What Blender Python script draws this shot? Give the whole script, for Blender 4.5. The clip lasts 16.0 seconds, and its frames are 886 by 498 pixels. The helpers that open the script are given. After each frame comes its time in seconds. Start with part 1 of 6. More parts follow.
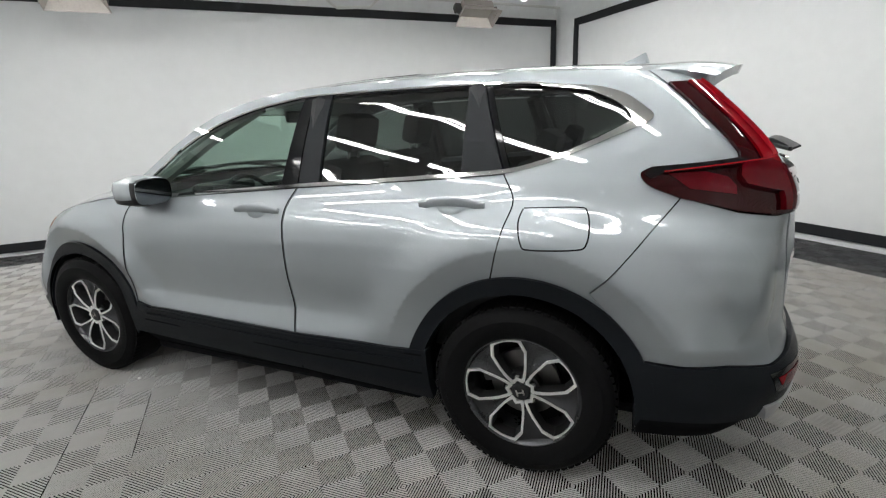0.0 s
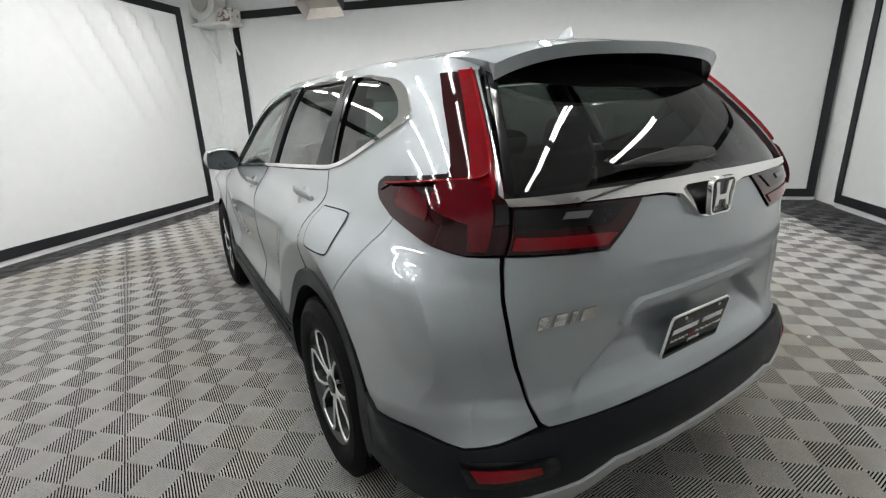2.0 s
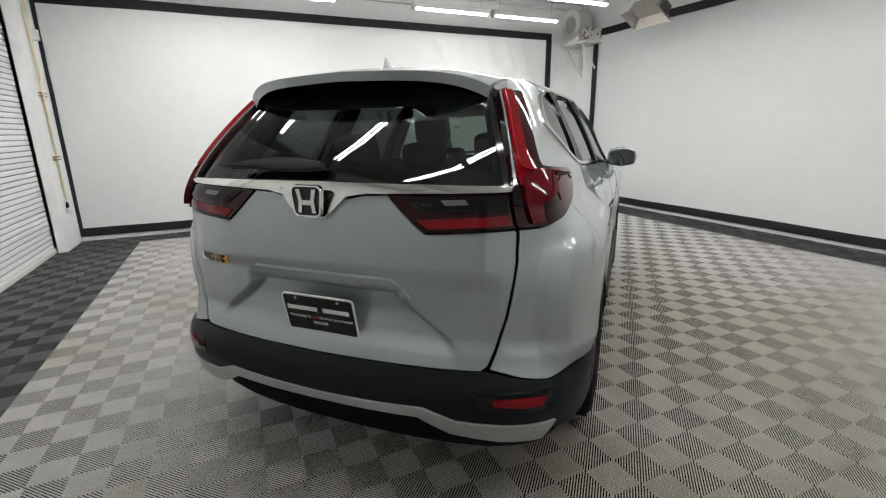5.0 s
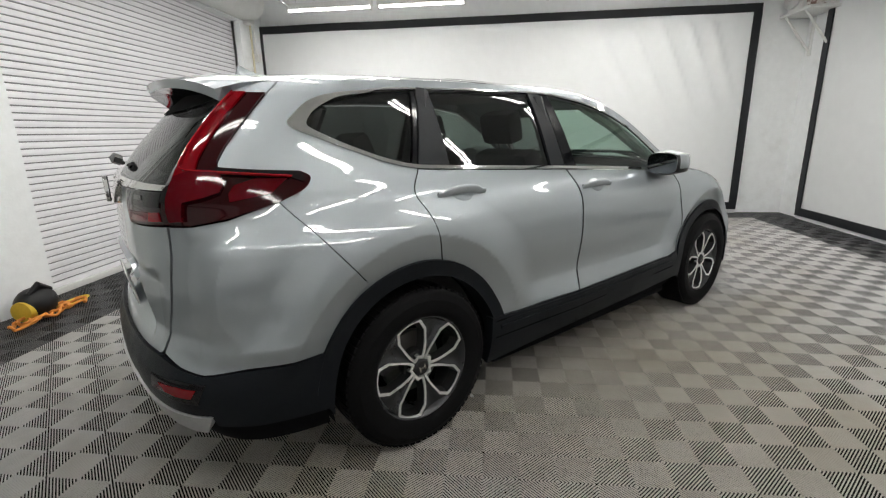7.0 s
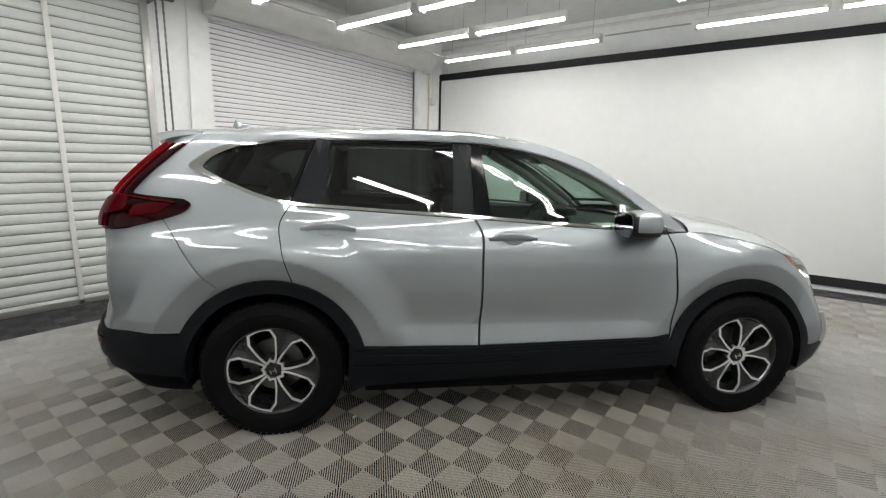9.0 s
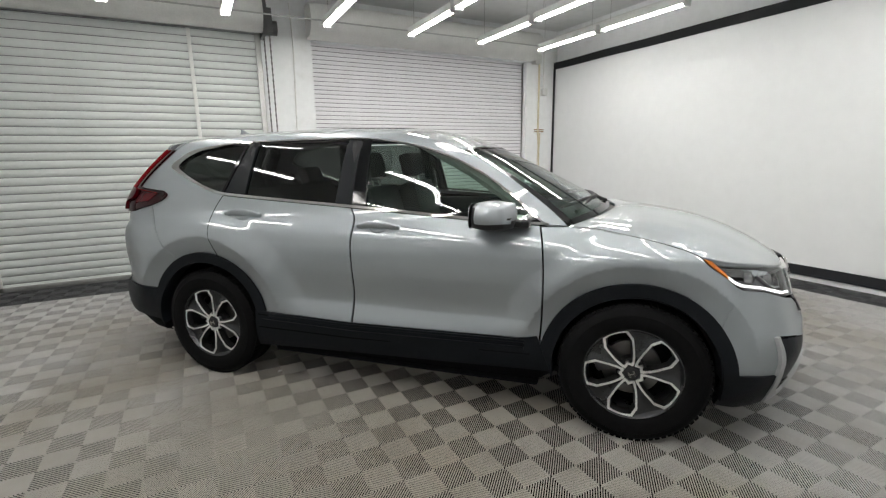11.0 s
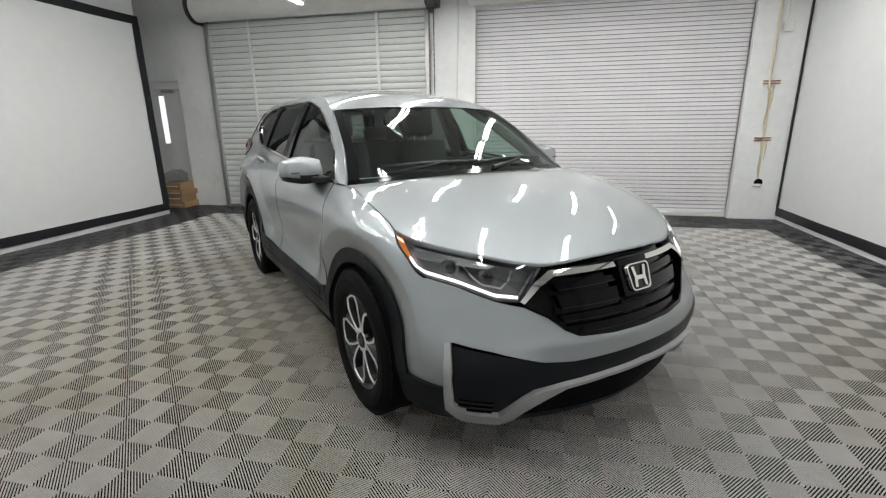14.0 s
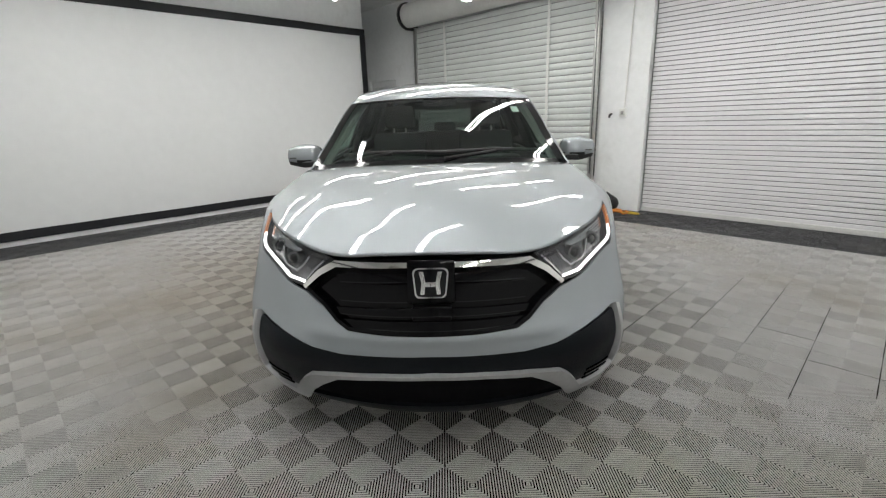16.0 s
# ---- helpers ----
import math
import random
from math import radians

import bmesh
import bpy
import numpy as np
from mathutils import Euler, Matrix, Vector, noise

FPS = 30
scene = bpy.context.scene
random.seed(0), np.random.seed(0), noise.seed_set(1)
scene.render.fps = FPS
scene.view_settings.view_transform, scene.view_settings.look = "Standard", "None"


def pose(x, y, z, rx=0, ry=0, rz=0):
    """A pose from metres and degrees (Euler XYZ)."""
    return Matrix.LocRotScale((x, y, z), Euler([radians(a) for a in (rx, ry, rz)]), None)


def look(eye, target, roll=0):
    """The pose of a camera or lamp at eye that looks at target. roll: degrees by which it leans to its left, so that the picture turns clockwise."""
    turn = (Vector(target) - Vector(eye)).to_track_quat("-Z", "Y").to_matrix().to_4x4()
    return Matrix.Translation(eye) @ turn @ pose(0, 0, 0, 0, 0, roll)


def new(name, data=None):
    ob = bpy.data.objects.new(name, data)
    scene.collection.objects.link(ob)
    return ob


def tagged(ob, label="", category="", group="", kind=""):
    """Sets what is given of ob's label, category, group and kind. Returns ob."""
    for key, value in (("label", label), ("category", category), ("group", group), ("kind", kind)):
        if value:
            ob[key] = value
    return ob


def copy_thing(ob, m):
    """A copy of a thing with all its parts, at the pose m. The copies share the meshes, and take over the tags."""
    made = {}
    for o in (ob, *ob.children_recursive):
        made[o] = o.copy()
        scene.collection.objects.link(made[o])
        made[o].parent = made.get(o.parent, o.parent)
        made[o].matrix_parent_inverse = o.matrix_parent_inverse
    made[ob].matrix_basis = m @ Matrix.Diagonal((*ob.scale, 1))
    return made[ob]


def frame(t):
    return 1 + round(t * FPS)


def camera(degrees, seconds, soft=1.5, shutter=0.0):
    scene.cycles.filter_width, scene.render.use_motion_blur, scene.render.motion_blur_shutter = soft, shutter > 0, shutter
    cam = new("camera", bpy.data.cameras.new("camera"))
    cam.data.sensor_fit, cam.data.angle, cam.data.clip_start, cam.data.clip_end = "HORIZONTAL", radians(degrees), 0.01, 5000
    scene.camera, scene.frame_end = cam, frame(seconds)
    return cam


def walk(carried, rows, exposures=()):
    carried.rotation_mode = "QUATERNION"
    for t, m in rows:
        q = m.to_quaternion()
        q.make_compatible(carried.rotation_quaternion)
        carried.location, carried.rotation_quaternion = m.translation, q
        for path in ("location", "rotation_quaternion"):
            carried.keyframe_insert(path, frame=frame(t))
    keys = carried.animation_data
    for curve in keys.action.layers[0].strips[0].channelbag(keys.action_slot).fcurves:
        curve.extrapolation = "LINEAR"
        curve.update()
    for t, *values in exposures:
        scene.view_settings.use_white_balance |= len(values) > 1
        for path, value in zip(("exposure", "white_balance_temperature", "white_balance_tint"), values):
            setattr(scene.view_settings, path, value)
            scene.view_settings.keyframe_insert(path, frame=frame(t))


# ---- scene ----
cam = camera(87.8, 16.0, soft=1.25)
PATH = [
    (0, (0.636, 2.956, 1.426), (-0.132, 1.188, 0.894), -2.5),
    (0.5, (0.196, 3.027, 1.425), (-0.321, 1.172, 0.887), -2.4),
    (1, (-0.225, 3.041, 1.398), (-0.465, 1.133, 0.851), -2.0),
    (1.5, (-0.643, 3.044, 1.41), (-0.574, 1.125, 0.85), -1.8),
    (2, (-1.088, 3.092, 1.427), (-0.687, 1.22, 0.851), -2.0),
    (2.5, (-1.514, 3.036, 1.411), (-0.826, 1.245, 0.847), -1.5),
    (3, (-1.954, 2.974, 1.417), (-1.004, 1.3, 0.875), -1.0),
    (3.5, (-2.357, 2.849, 1.429), (-1.149, 1.344, 0.902), -0.8),
    (4, (-2.698, 2.577, 1.424), (-1.282, 1.264, 0.902), -0.5),
    (4.2, (-2.813, 2.462, 1.42), (-1.317, 1.241, 0.902), -0.5),
    (6.3, (-3.44, 0.696, 1.37), (-1.504, 0.603, 0.878), -1.6),
    (6.5, (-3.429, 0.506, 1.38), (-1.492, 0.5, 0.885), -1.5),
    (7, (-3.383, 0.035, 1.378), (-1.458, 0.253, 0.881), -1.2),
    (7.5, (-3.315, -0.419, 1.39), (-1.427, 0.038, 0.915), -0.4),
    (8, (-3.176, -0.874, 1.424), (-1.358, -0.17, 0.977), 0.4),
    (8.5, (-3.044, -1.322, 1.472), (-1.338, -0.363, 1.061), 0.7),
    (8.7, (-2.974, -1.475, 1.467), (-1.316, -0.428, 1.075), 1.0),
    (10.8, (-1.716, -2.929, 1.436), (-0.737, -1.228, 1.054), -0.8),
    (11, (-1.558, -3.037, 1.458), (-0.645, -1.303, 1.061), -0.9),
    (11.5, (-1.139, -3.241, 1.42), (-0.393, -1.434, 0.997), -1.2),
    (12, (-0.686, -3.44, 1.426), (-0.147, -1.566, 0.98), -1.4),
    (12.5, (-0.26, -3.576, 1.437), (0.06, -1.658, 0.969), -1.3),
    (13, (0.214, -3.596, 1.427), (0.305, -1.658, 0.943), -1.0),
    (13.5, (0.686, -3.608, 1.416), (0.524, -1.68, 0.91), -0.9),
    (14, (1.126, -3.53, 1.399), (0.714, -1.644, 0.874), -0.8),
    (14.5, (1.578, -3.397, 1.402), (0.898, -1.596, 0.86), -1.1),
    (15, (1.992, -3.228, 1.404), (1.064, -1.544, 0.852), -1.3),
    (15.5, (2.345, -2.954, 1.38), (1.196, -1.415, 0.822), -1.5),
    (16, (2.712, -2.693, 1.371), (1.34, -1.344, 0.826), -1.8),
]
# the clip's camera opens up a little at the start and is cooler there
EXPOSURES = [(0, 0.28, 6380, 10), (1.5, 0.30, 6430, 10), (3, 0.30, 6500, 10), (4.2, 0.26, 6520, 10), (6.3, 0.18, 6570, 10), (8.7, 0.10, 6570, 10), (11, 0.08, 6550, 10), (14, 0.10, 6510, 10), (16, 0.04, 6500, 10)]
walk(cam, [(t, look(eye, target, roll)) for t, eye, target, roll in PATH], EXPOSURES)

# ---- light ----
world = bpy.data.worlds.new("world")
world.use_nodes = True
world.node_tree.nodes["Background"].inputs[0].default_value = (0.8, 0.85, 0.9, 1)
world.node_tree.nodes["Background"].inputs[1].default_value = 0.05
scene.world = world

TUBE_LIGHT = 45.0


# ---- materials ----
def mat_new(name):
    m = bpy.data.materials.new(name)
    m.use_nodes = True
    nt = m.node_tree
    return m, nt, nt.nodes["Principled BSDF"]


def put(nt, kind, **values):
    n = nt.nodes.new(kind)
    for k, v in values.items():
        if k in n.inputs:
            n.inputs[k].default_value = v
    return n


def surface(name, colour, rough=0.5, metal=0.0, vary=0.08, scale=6.0, bump=0.0, bump_scale=60.0, coat=0.0, spots=None, rough_vary=0.06, random_tone=0.0, detail_scale=None, spec=0.5, world_space=False):
    """A painted or plain surface with two scales of tone, an uneven gloss, and fine relief. spots: (colour, scale, amount) of stains."""
    m, nt, p = mat_new(name)
    coords = nt.nodes.new("ShaderNodeNewGeometry" if world_space else "ShaderNodeTexCoord")
    here = "Position" if world_space else "Object"
    big = put(nt, "ShaderNodeTexNoise", Scale=scale, Detail=4.0, Roughness=0.6)
    fine = put(nt, "ShaderNodeTexNoise", Scale=detail_scale or scale * 9, Detail=3.0)
    for t in (big, fine):
        nt.links.new(coords.outputs[here], t.inputs["Vector"])
    add = nt.nodes.new("ShaderNodeMath")
    add.operation = "ADD"
    nt.links.new(big.outputs["Fac"], add.inputs[0])
    nt.links.new(fine.outputs["Fac"], add.inputs[1])
    span = nt.nodes.new("ShaderNodeMapRange")
    span.inputs["From Min"].default_value, span.inputs["From Max"].default_value = 0.6, 1.4
    span.inputs["To Min"].default_value, span.inputs["To Max"].default_value = 1 - vary, 1 + vary
    nt.links.new(add.outputs[0], span.inputs["Value"])
    tone = nt.nodes.new("ShaderNodeVectorMath")
    tone.operation = "SCALE"
    tone.inputs[0].default_value = colour
    value = span.outputs["Result"]
    if random_tone:
        info = nt.nodes.new("ShaderNodeObjectInfo")
        rng = nt.nodes.new("ShaderNodeMapRange")
        rng.inputs["To Min"].default_value, rng.inputs["To Max"].default_value = 1 - random_tone, 1 + random_tone
        nt.links.new(info.outputs["Random"], rng.inputs["Value"])
        mul = nt.nodes.new("ShaderNodeMath")
        mul.operation = "MULTIPLY"
        nt.links.new(rng.outputs["Result"], mul.inputs[0])
        nt.links.new(value, mul.inputs[1])
        value = mul.outputs[0]
    nt.links.new(value, tone.inputs["Scale"])
    out = tone.outputs["Vector"]
    if spots:
        tint, s_scale, amount, *reach = spots
        reach = reach or [0.56, 0.72]
        sn = put(nt, "ShaderNodeTexNoise", Scale=s_scale, Detail=5.0, Roughness=0.65)
        nt.links.new(coords.outputs[here], sn.inputs["Vector"])
        ramp_n = nt.nodes.new("ShaderNodeMapRange")
        ramp_n.inputs["From Min"].default_value, ramp_n.inputs["From Max"].default_value = reach
        ramp_n.inputs["To Max"].default_value = amount
        nt.links.new(sn.outputs["Fac"], ramp_n.inputs["Value"])
        mix = nt.nodes.new("ShaderNodeMix")
        mix.data_type = "RGBA"
        nt.links.new(ramp_n.outputs["Result"], mix.inputs["Factor"])
        nt.links.new(out, mix.inputs["A"])
        mix.inputs["B"].default_value = (*tint, 1)
        out = mix.outputs["Result"]
    nt.links.new(out, p.inputs["Base Color"])
    rspan = nt.nodes.new("ShaderNodeMapRange")
    rspan.inputs["From Min"].default_value, rspan.inputs["From Max"].default_value = 0.3, 0.7
    rspan.inputs["To Min"].default_value, rspan.inputs["To Max"].default_value = max(rough - rough_vary, 0.02), min(rough + rough_vary, 1)
    nt.links.new(big.outputs["Fac"], rspan.inputs["Value"])
    nt.links.new(rspan.outputs["Result"], p.inputs["Roughness"])
    p.inputs["Metallic"].default_value = metal
    p.inputs["Specular IOR Level"].default_value = spec
    p.inputs["Coat Weight"].default_value = coat
    p.inputs["Coat Roughness"].default_value = 0.03
    if bump:
        bn = put(nt, "ShaderNodeTexNoise", Scale=bump_scale, Detail=4.0)
        nt.links.new(coords.outputs[here], bn.inputs["Vector"])
        b = nt.nodes.new("ShaderNodeBump")
        b.inputs["Strength"].default_value, b.inputs["Distance"].default_value = bump, 0.01
        nt.links.new(bn.outputs["Fac"], b.inputs["Height"])
        nt.links.new(b.outputs["Normal"], p.inputs["Normal"])
    return m


def glass(name, tint, gloss_rough=0.01):
    """A thin pane: tinted see-through, with the mirror image that its Fresnel gives."""
    m, nt, p = mat_new(name)
    nt.nodes.remove(p)
    clear, shine, mix, facing, power, span = (nt.nodes.new(k) for k in ("ShaderNodeBsdfTransparent", "ShaderNodeBsdfGlossy", "ShaderNodeMixShader", "ShaderNodeLayerWeight", "ShaderNodeMath", "ShaderNodeMapRange"))
    clear.inputs["Color"].default_value = (*tint, 1)
    shine.inputs["Roughness"].default_value = gloss_rough
    facing.inputs["Blend"].default_value = 0.5
    power.operation = "POWER"
    power.inputs[1].default_value = 5.0
    nt.links.new(facing.outputs["Facing"], power.inputs[0])
    nt.links.new(power.outputs[0], span.inputs["Value"])
    span.inputs["To Min"].default_value, span.inputs["To Max"].default_value = 0.075, 1.0
    nt.links.new(span.outputs["Result"], mix.inputs[0])
    nt.links.new(clear.outputs[0], mix.inputs[1])
    nt.links.new(shine.outputs[0], mix.inputs[2])
    nt.links.new(mix.outputs[0], nt.nodes["Material Output"].inputs["Surface"])
    return m


def lamp_mat(name, colour, strength):
    m, nt, p = mat_new(name)
    p.inputs["Base Color"].default_value = (*colour, 1)
    p.inputs["Emission Color"].default_value = (*colour, 1)
    p.inputs["Emission Strength"].default_value = strength
    return m


def car_paint(name, colour):
    m, nt, p = mat_new(name)
    coords = nt.nodes.new("ShaderNodeTexCoord")
    flake = put(nt, "ShaderNodeTexNoise", Scale=900.0, Detail=1.0)
    dust = put(nt, "ShaderNodeTexNoise", Scale=3.0, Detail=5.0)
    for t in (flake, dust):
        nt.links.new(coords.outputs["Object"], t.inputs["Vector"])
    span = nt.nodes.new("ShaderNodeMapRange")
    span.inputs["To Min"].default_value, span.inputs["To Max"].default_value = 0.86, 1.14
    nt.links.new(flake.outputs["Fac"], span.inputs["Value"])
    tone = nt.nodes.new("ShaderNodeVectorMath")
    tone.operation = "SCALE"
    tone.inputs[0].default_value = colour
    nt.links.new(span.outputs["Result"], tone.inputs["Scale"])
    nt.links.new(tone.outputs["Vector"], p.inputs["Base Color"])
    rspan = nt.nodes.new("ShaderNodeMapRange")
    rspan.inputs["From Min"].default_value, rspan.inputs["From Max"].default_value = 0.35, 0.65
    rspan.inputs["To Min"].default_value, rspan.inputs["To Max"].default_value = 0.43, 0.49
    nt.links.new(dust.outputs["Fac"], rspan.inputs["Value"])
    nt.links.new(rspan.outputs["Result"], p.inputs["Roughness"])
    p.inputs["Metallic"].default_value = 0.60
    p.inputs["Coat Weight"].default_value = 1.0
    p.inputs["Coat Roughness"].default_value = 0.02
    p.inputs["Coat IOR"].default_value = 1.70
    return m


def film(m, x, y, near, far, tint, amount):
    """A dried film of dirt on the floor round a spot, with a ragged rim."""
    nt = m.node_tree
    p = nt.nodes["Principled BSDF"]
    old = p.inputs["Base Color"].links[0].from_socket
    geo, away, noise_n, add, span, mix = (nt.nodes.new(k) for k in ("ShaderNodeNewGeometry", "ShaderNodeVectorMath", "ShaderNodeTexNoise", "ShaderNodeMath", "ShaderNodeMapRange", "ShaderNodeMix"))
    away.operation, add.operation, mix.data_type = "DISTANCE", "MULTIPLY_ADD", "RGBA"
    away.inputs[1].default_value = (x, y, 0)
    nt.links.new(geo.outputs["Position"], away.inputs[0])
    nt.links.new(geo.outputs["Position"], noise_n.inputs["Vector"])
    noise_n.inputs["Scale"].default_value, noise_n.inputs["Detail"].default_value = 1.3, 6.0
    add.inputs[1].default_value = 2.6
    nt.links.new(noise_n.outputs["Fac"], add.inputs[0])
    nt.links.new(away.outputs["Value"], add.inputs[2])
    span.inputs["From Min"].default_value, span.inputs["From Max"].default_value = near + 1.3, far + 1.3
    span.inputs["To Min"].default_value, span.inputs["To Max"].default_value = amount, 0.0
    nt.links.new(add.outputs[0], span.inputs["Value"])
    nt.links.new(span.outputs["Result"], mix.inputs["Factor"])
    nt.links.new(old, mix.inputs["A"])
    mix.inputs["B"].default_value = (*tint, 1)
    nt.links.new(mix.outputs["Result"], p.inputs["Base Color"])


PAINT = car_paint("silver_paint", (0.300, 0.326, 0.345))
CLAD = surface("black_cladding", (0.0055, 0.0070, 0.0092), 0.40, vary=0.15, bump=0.08, bump_scale=900, spec=0.16)
GLOSS_BLACK = surface("gloss_black", (0.004, 0.004, 0.005), 0.09, spec=0.35)
GRILLE = surface("black_grille", (0.0015, 0.0015, 0.002), 0.10, spec=0.14)
SHELL = surface("dark_shell", (0.004, 0.004, 0.005), 0.8, spec=0.08)
CHROME = surface("chrome", (0.72, 0.71, 0.69), 0.07, metal=1.0, vary=0.03, rough_vary=0.02)
SILVER_TRIM = surface("silver_trim", (0.42, 0.425, 0.43), 0.40, metal=0.5)
DARK_TRIM = surface("dark_chrome", (0.10, 0.10, 0.105), 0.2, metal=0.8)
LAMP_BACK = surface("lamp_housing", (0.11, 0.11, 0.115), 0.28, metal=0.4, spec=0.4)
REFLECTOR = surface("lamp_reflector", (0.62, 0.62, 0.62), 0.16, metal=0.9)
RED_GUIDE = surface("red_light_guide", (0.24, 0.004, 0.009), 0.10, spec=0.5, rough_vary=0.02)
RED = surface("red_lens", (0.15, 0.0006, 0.0035), 0.06, spec=0.4, vary=0.1, rough_vary=0.02)
RED_DARK = surface("dark_red_lens", (0.018, 0.0004, 0.001), 0.06, rough_vary=0.02, spec=0.3)
RED_BRIGHT = surface("bright_red_reflector", (0.065, 0.0005, 0.003), 0.07, spec=0.3, rough_vary=0.02)
SMOKE = surface("smoked_lens", (0.007, 0.007, 0.008), 0.06, rough_vary=0.02, spec=0.2)
CLEAR_GREY = surface("clear_lens", (0.13, 0.13, 0.13), 0.12, metal=0.4)
CLEAR_BLADE = surface("silver_lens", (0.36, 0.36, 0.37), 0.16, metal=0.6)
AMBER = surface("amber_lens", (0.75, 0.20, 0.02), 0.10, coat=0.6)
DRL = lamp_mat("day_light", (1.0, 0.98, 0.95), 2.4)
LAMP_GLASS = glass("lamp_glass", (0.86, 0.88, 0.90))
GLASS_FRONT = glass("green_glass", (0.58, 0.70, 0.64))
GLASS_REAR = glass("privacy_glass", (0.17, 0.19, 0.18))
GLASS_BACK = glass("tailgate_glass", (0.22, 0.25, 0.235))
MIRROR = surface("mirror", (0.14, 0.15, 0.16), 0.02, metal=1.0, vary=0.0, rough_vary=0.0)
TYRE = surface("tyre_rubber", (0.0052, 0.0052, 0.0056), 0.68, vary=0.2, bump=0.15, bump_scale=300, spec=0.08)
RIM_DARK = surface("rim_dark", (0.055, 0.056, 0.059), 0.28, metal=0.7, spec=0.5)
RIM_HOLLOW = surface("rim_hollow", (0.018, 0.018, 0.019), 0.4, metal=0.4)
RIM_BRIGHT = surface("rim_machined", (0.86, 0.86, 0.85), 0.34, metal=0.75)
DISC = surface("brake_disc", (0.16, 0.155, 0.15), 0.4, metal=0.9)
SEAT = surface("seat_cloth", (0.035, 0.036, 0.038), 0.85, vary=0.2, bump=0.3, bump_scale=400)
DASH = surface("dashboard", (0.020, 0.021, 0.023), 0.6, spec=0.25)
LINER = surface("headliner", (0.30, 0.30, 0.29), 0.9)
RED_LETTER = surface("red_print", (0.50, 0.02, 0.02), 0.5)
PAPER = surface("white_paper", (0.75, 0.76, 0.74), 0.7)

WALL = surface("white_wall", (0.83, 0.845, 0.85), 0.62, vary=0.05, scale=1.3, bump=0.12, bump_scale=40, spots=((0.52, 0.51, 0.48), 2.2, 0.25))
SCREEN = surface("white_fabric", (0.71, 0.722, 0.727), 0.85, vary=0.03, scale=0.8, bump=0.05, bump_scale=700)
CEIL = surface("ceiling_paint", (0.74, 0.75, 0.745), 0.7, vary=0.06, scale=0.7, bump=0.2, bump_scale=25, spots=((0.45, 0.45, 0.43), 1.4, 0.3))
TAPE = surface("black_tape", (0.016, 0.017, 0.020), 0.50, vary=0.2, scale=2.0, rough_vary=0.15, spec=0.30)
DOOR_WHITE = surface("white_slat", (0.82, 0.81, 0.83), 0.40, vary=0.04, scale=2.0, random_tone=0.02)
DOOR_GREY = surface("grey_slat", (0.62, 0.645, 0.63), 0.34, vary=0.06, scale=2.0, random_tone=0.03)
GROOVE_SHADE = surface("slat_groove_shade", (0.22, 0.22, 0.23), 0.7)
STEEL = surface("dark_steel", (0.10, 0.10, 0.10), 0.45, metal=0.7)
GALV = surface("galvanised_steel", (0.45, 0.45, 0.44), 0.35, metal=0.8)
FIX_WHITE = surface("fixture_white", (0.72, 0.72, 0.70), 0.4)
TUBE = lamp_mat("tube_glow", (1.0, 0.99, 0.955), TUBE_LIGHT)
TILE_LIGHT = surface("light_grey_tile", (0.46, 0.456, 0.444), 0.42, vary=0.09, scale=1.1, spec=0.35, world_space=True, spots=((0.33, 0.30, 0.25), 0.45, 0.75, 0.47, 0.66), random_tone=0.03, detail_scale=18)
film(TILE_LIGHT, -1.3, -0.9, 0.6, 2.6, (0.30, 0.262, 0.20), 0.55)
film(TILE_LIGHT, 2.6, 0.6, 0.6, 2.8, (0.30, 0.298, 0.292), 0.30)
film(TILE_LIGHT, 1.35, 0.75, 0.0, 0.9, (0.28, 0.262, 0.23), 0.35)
TILE_DARK = surface("dark_grey_tile", (0.050, 0.051, 0.054), 0.33, world_space=True, vary=0.12, scale=1.6, spots=((0.14, 0.135, 0.125), 1.6, 0.5), random_tone=0.04, detail_scale=18)
SUB = surface("slab", (0.010, 0.0095, 0.009), 0.9, vary=0.2, spec=0.05)
RUST = surface("rusty_metal", (0.30, 0.17, 0.09), 0.7, vary=0.3, scale=12)
CREAM = surface("yellowed_pipe_paint", (0.62, 0.56, 0.40), 0.5, vary=0.15, spots=((0.32, 0.20, 0.10), 5, 0.7))
STAIN = surface("rust_stain", (0.60, 0.50, 0.34), 0.7, vary=0.2, scale=9, spots=((0.72, 0.68, 0.58), 16, 0.8, 0.45, 0.6))
CARD = surface("brown_cardboard", (0.36, 0.23, 0.12), 0.8, vary=0.15, scale=8)
ORANGE = surface("orange_cloth", (0.62, 0.22, 0.035), 0.7, vary=0.2)
YELLOW = surface("yellow_plastic", (0.65, 0.45, 0.04), 0.45)
BLACK_PLASTIC = surface("black_plastic", (0.013, 0.013, 0.014), 0.42, spec=0.3)
HEATER = surface("heater_steel", (0.42, 0.39, 0.36), 0.45, metal=0.5, vary=0.12, spots=((0.28, 0.2, 0.15), 9, 0.5))
HEAT_GRID = surface("heater_tile", (0.55, 0.52, 0.47), 0.8)
DOOR_PAINT = surface("grey_door_paint", (0.74, 0.75, 0.75), 0.45, vary=0.05)
LIGHT_STRIP = lamp_mat("daylight_pane", (1.0, 1.0, 1.0), 1.0)


# ---- mesh helpers ----
def part(name, bm, material, parent=None, label="", smooth=35):
    """Links a bmesh as one mesh object, under a thing or a part of it."""
    me = bpy.data.meshes.new(name)
    bm.to_mesh(me)
    bm.free()
    return link(name, me, material, parent, label, smooth)


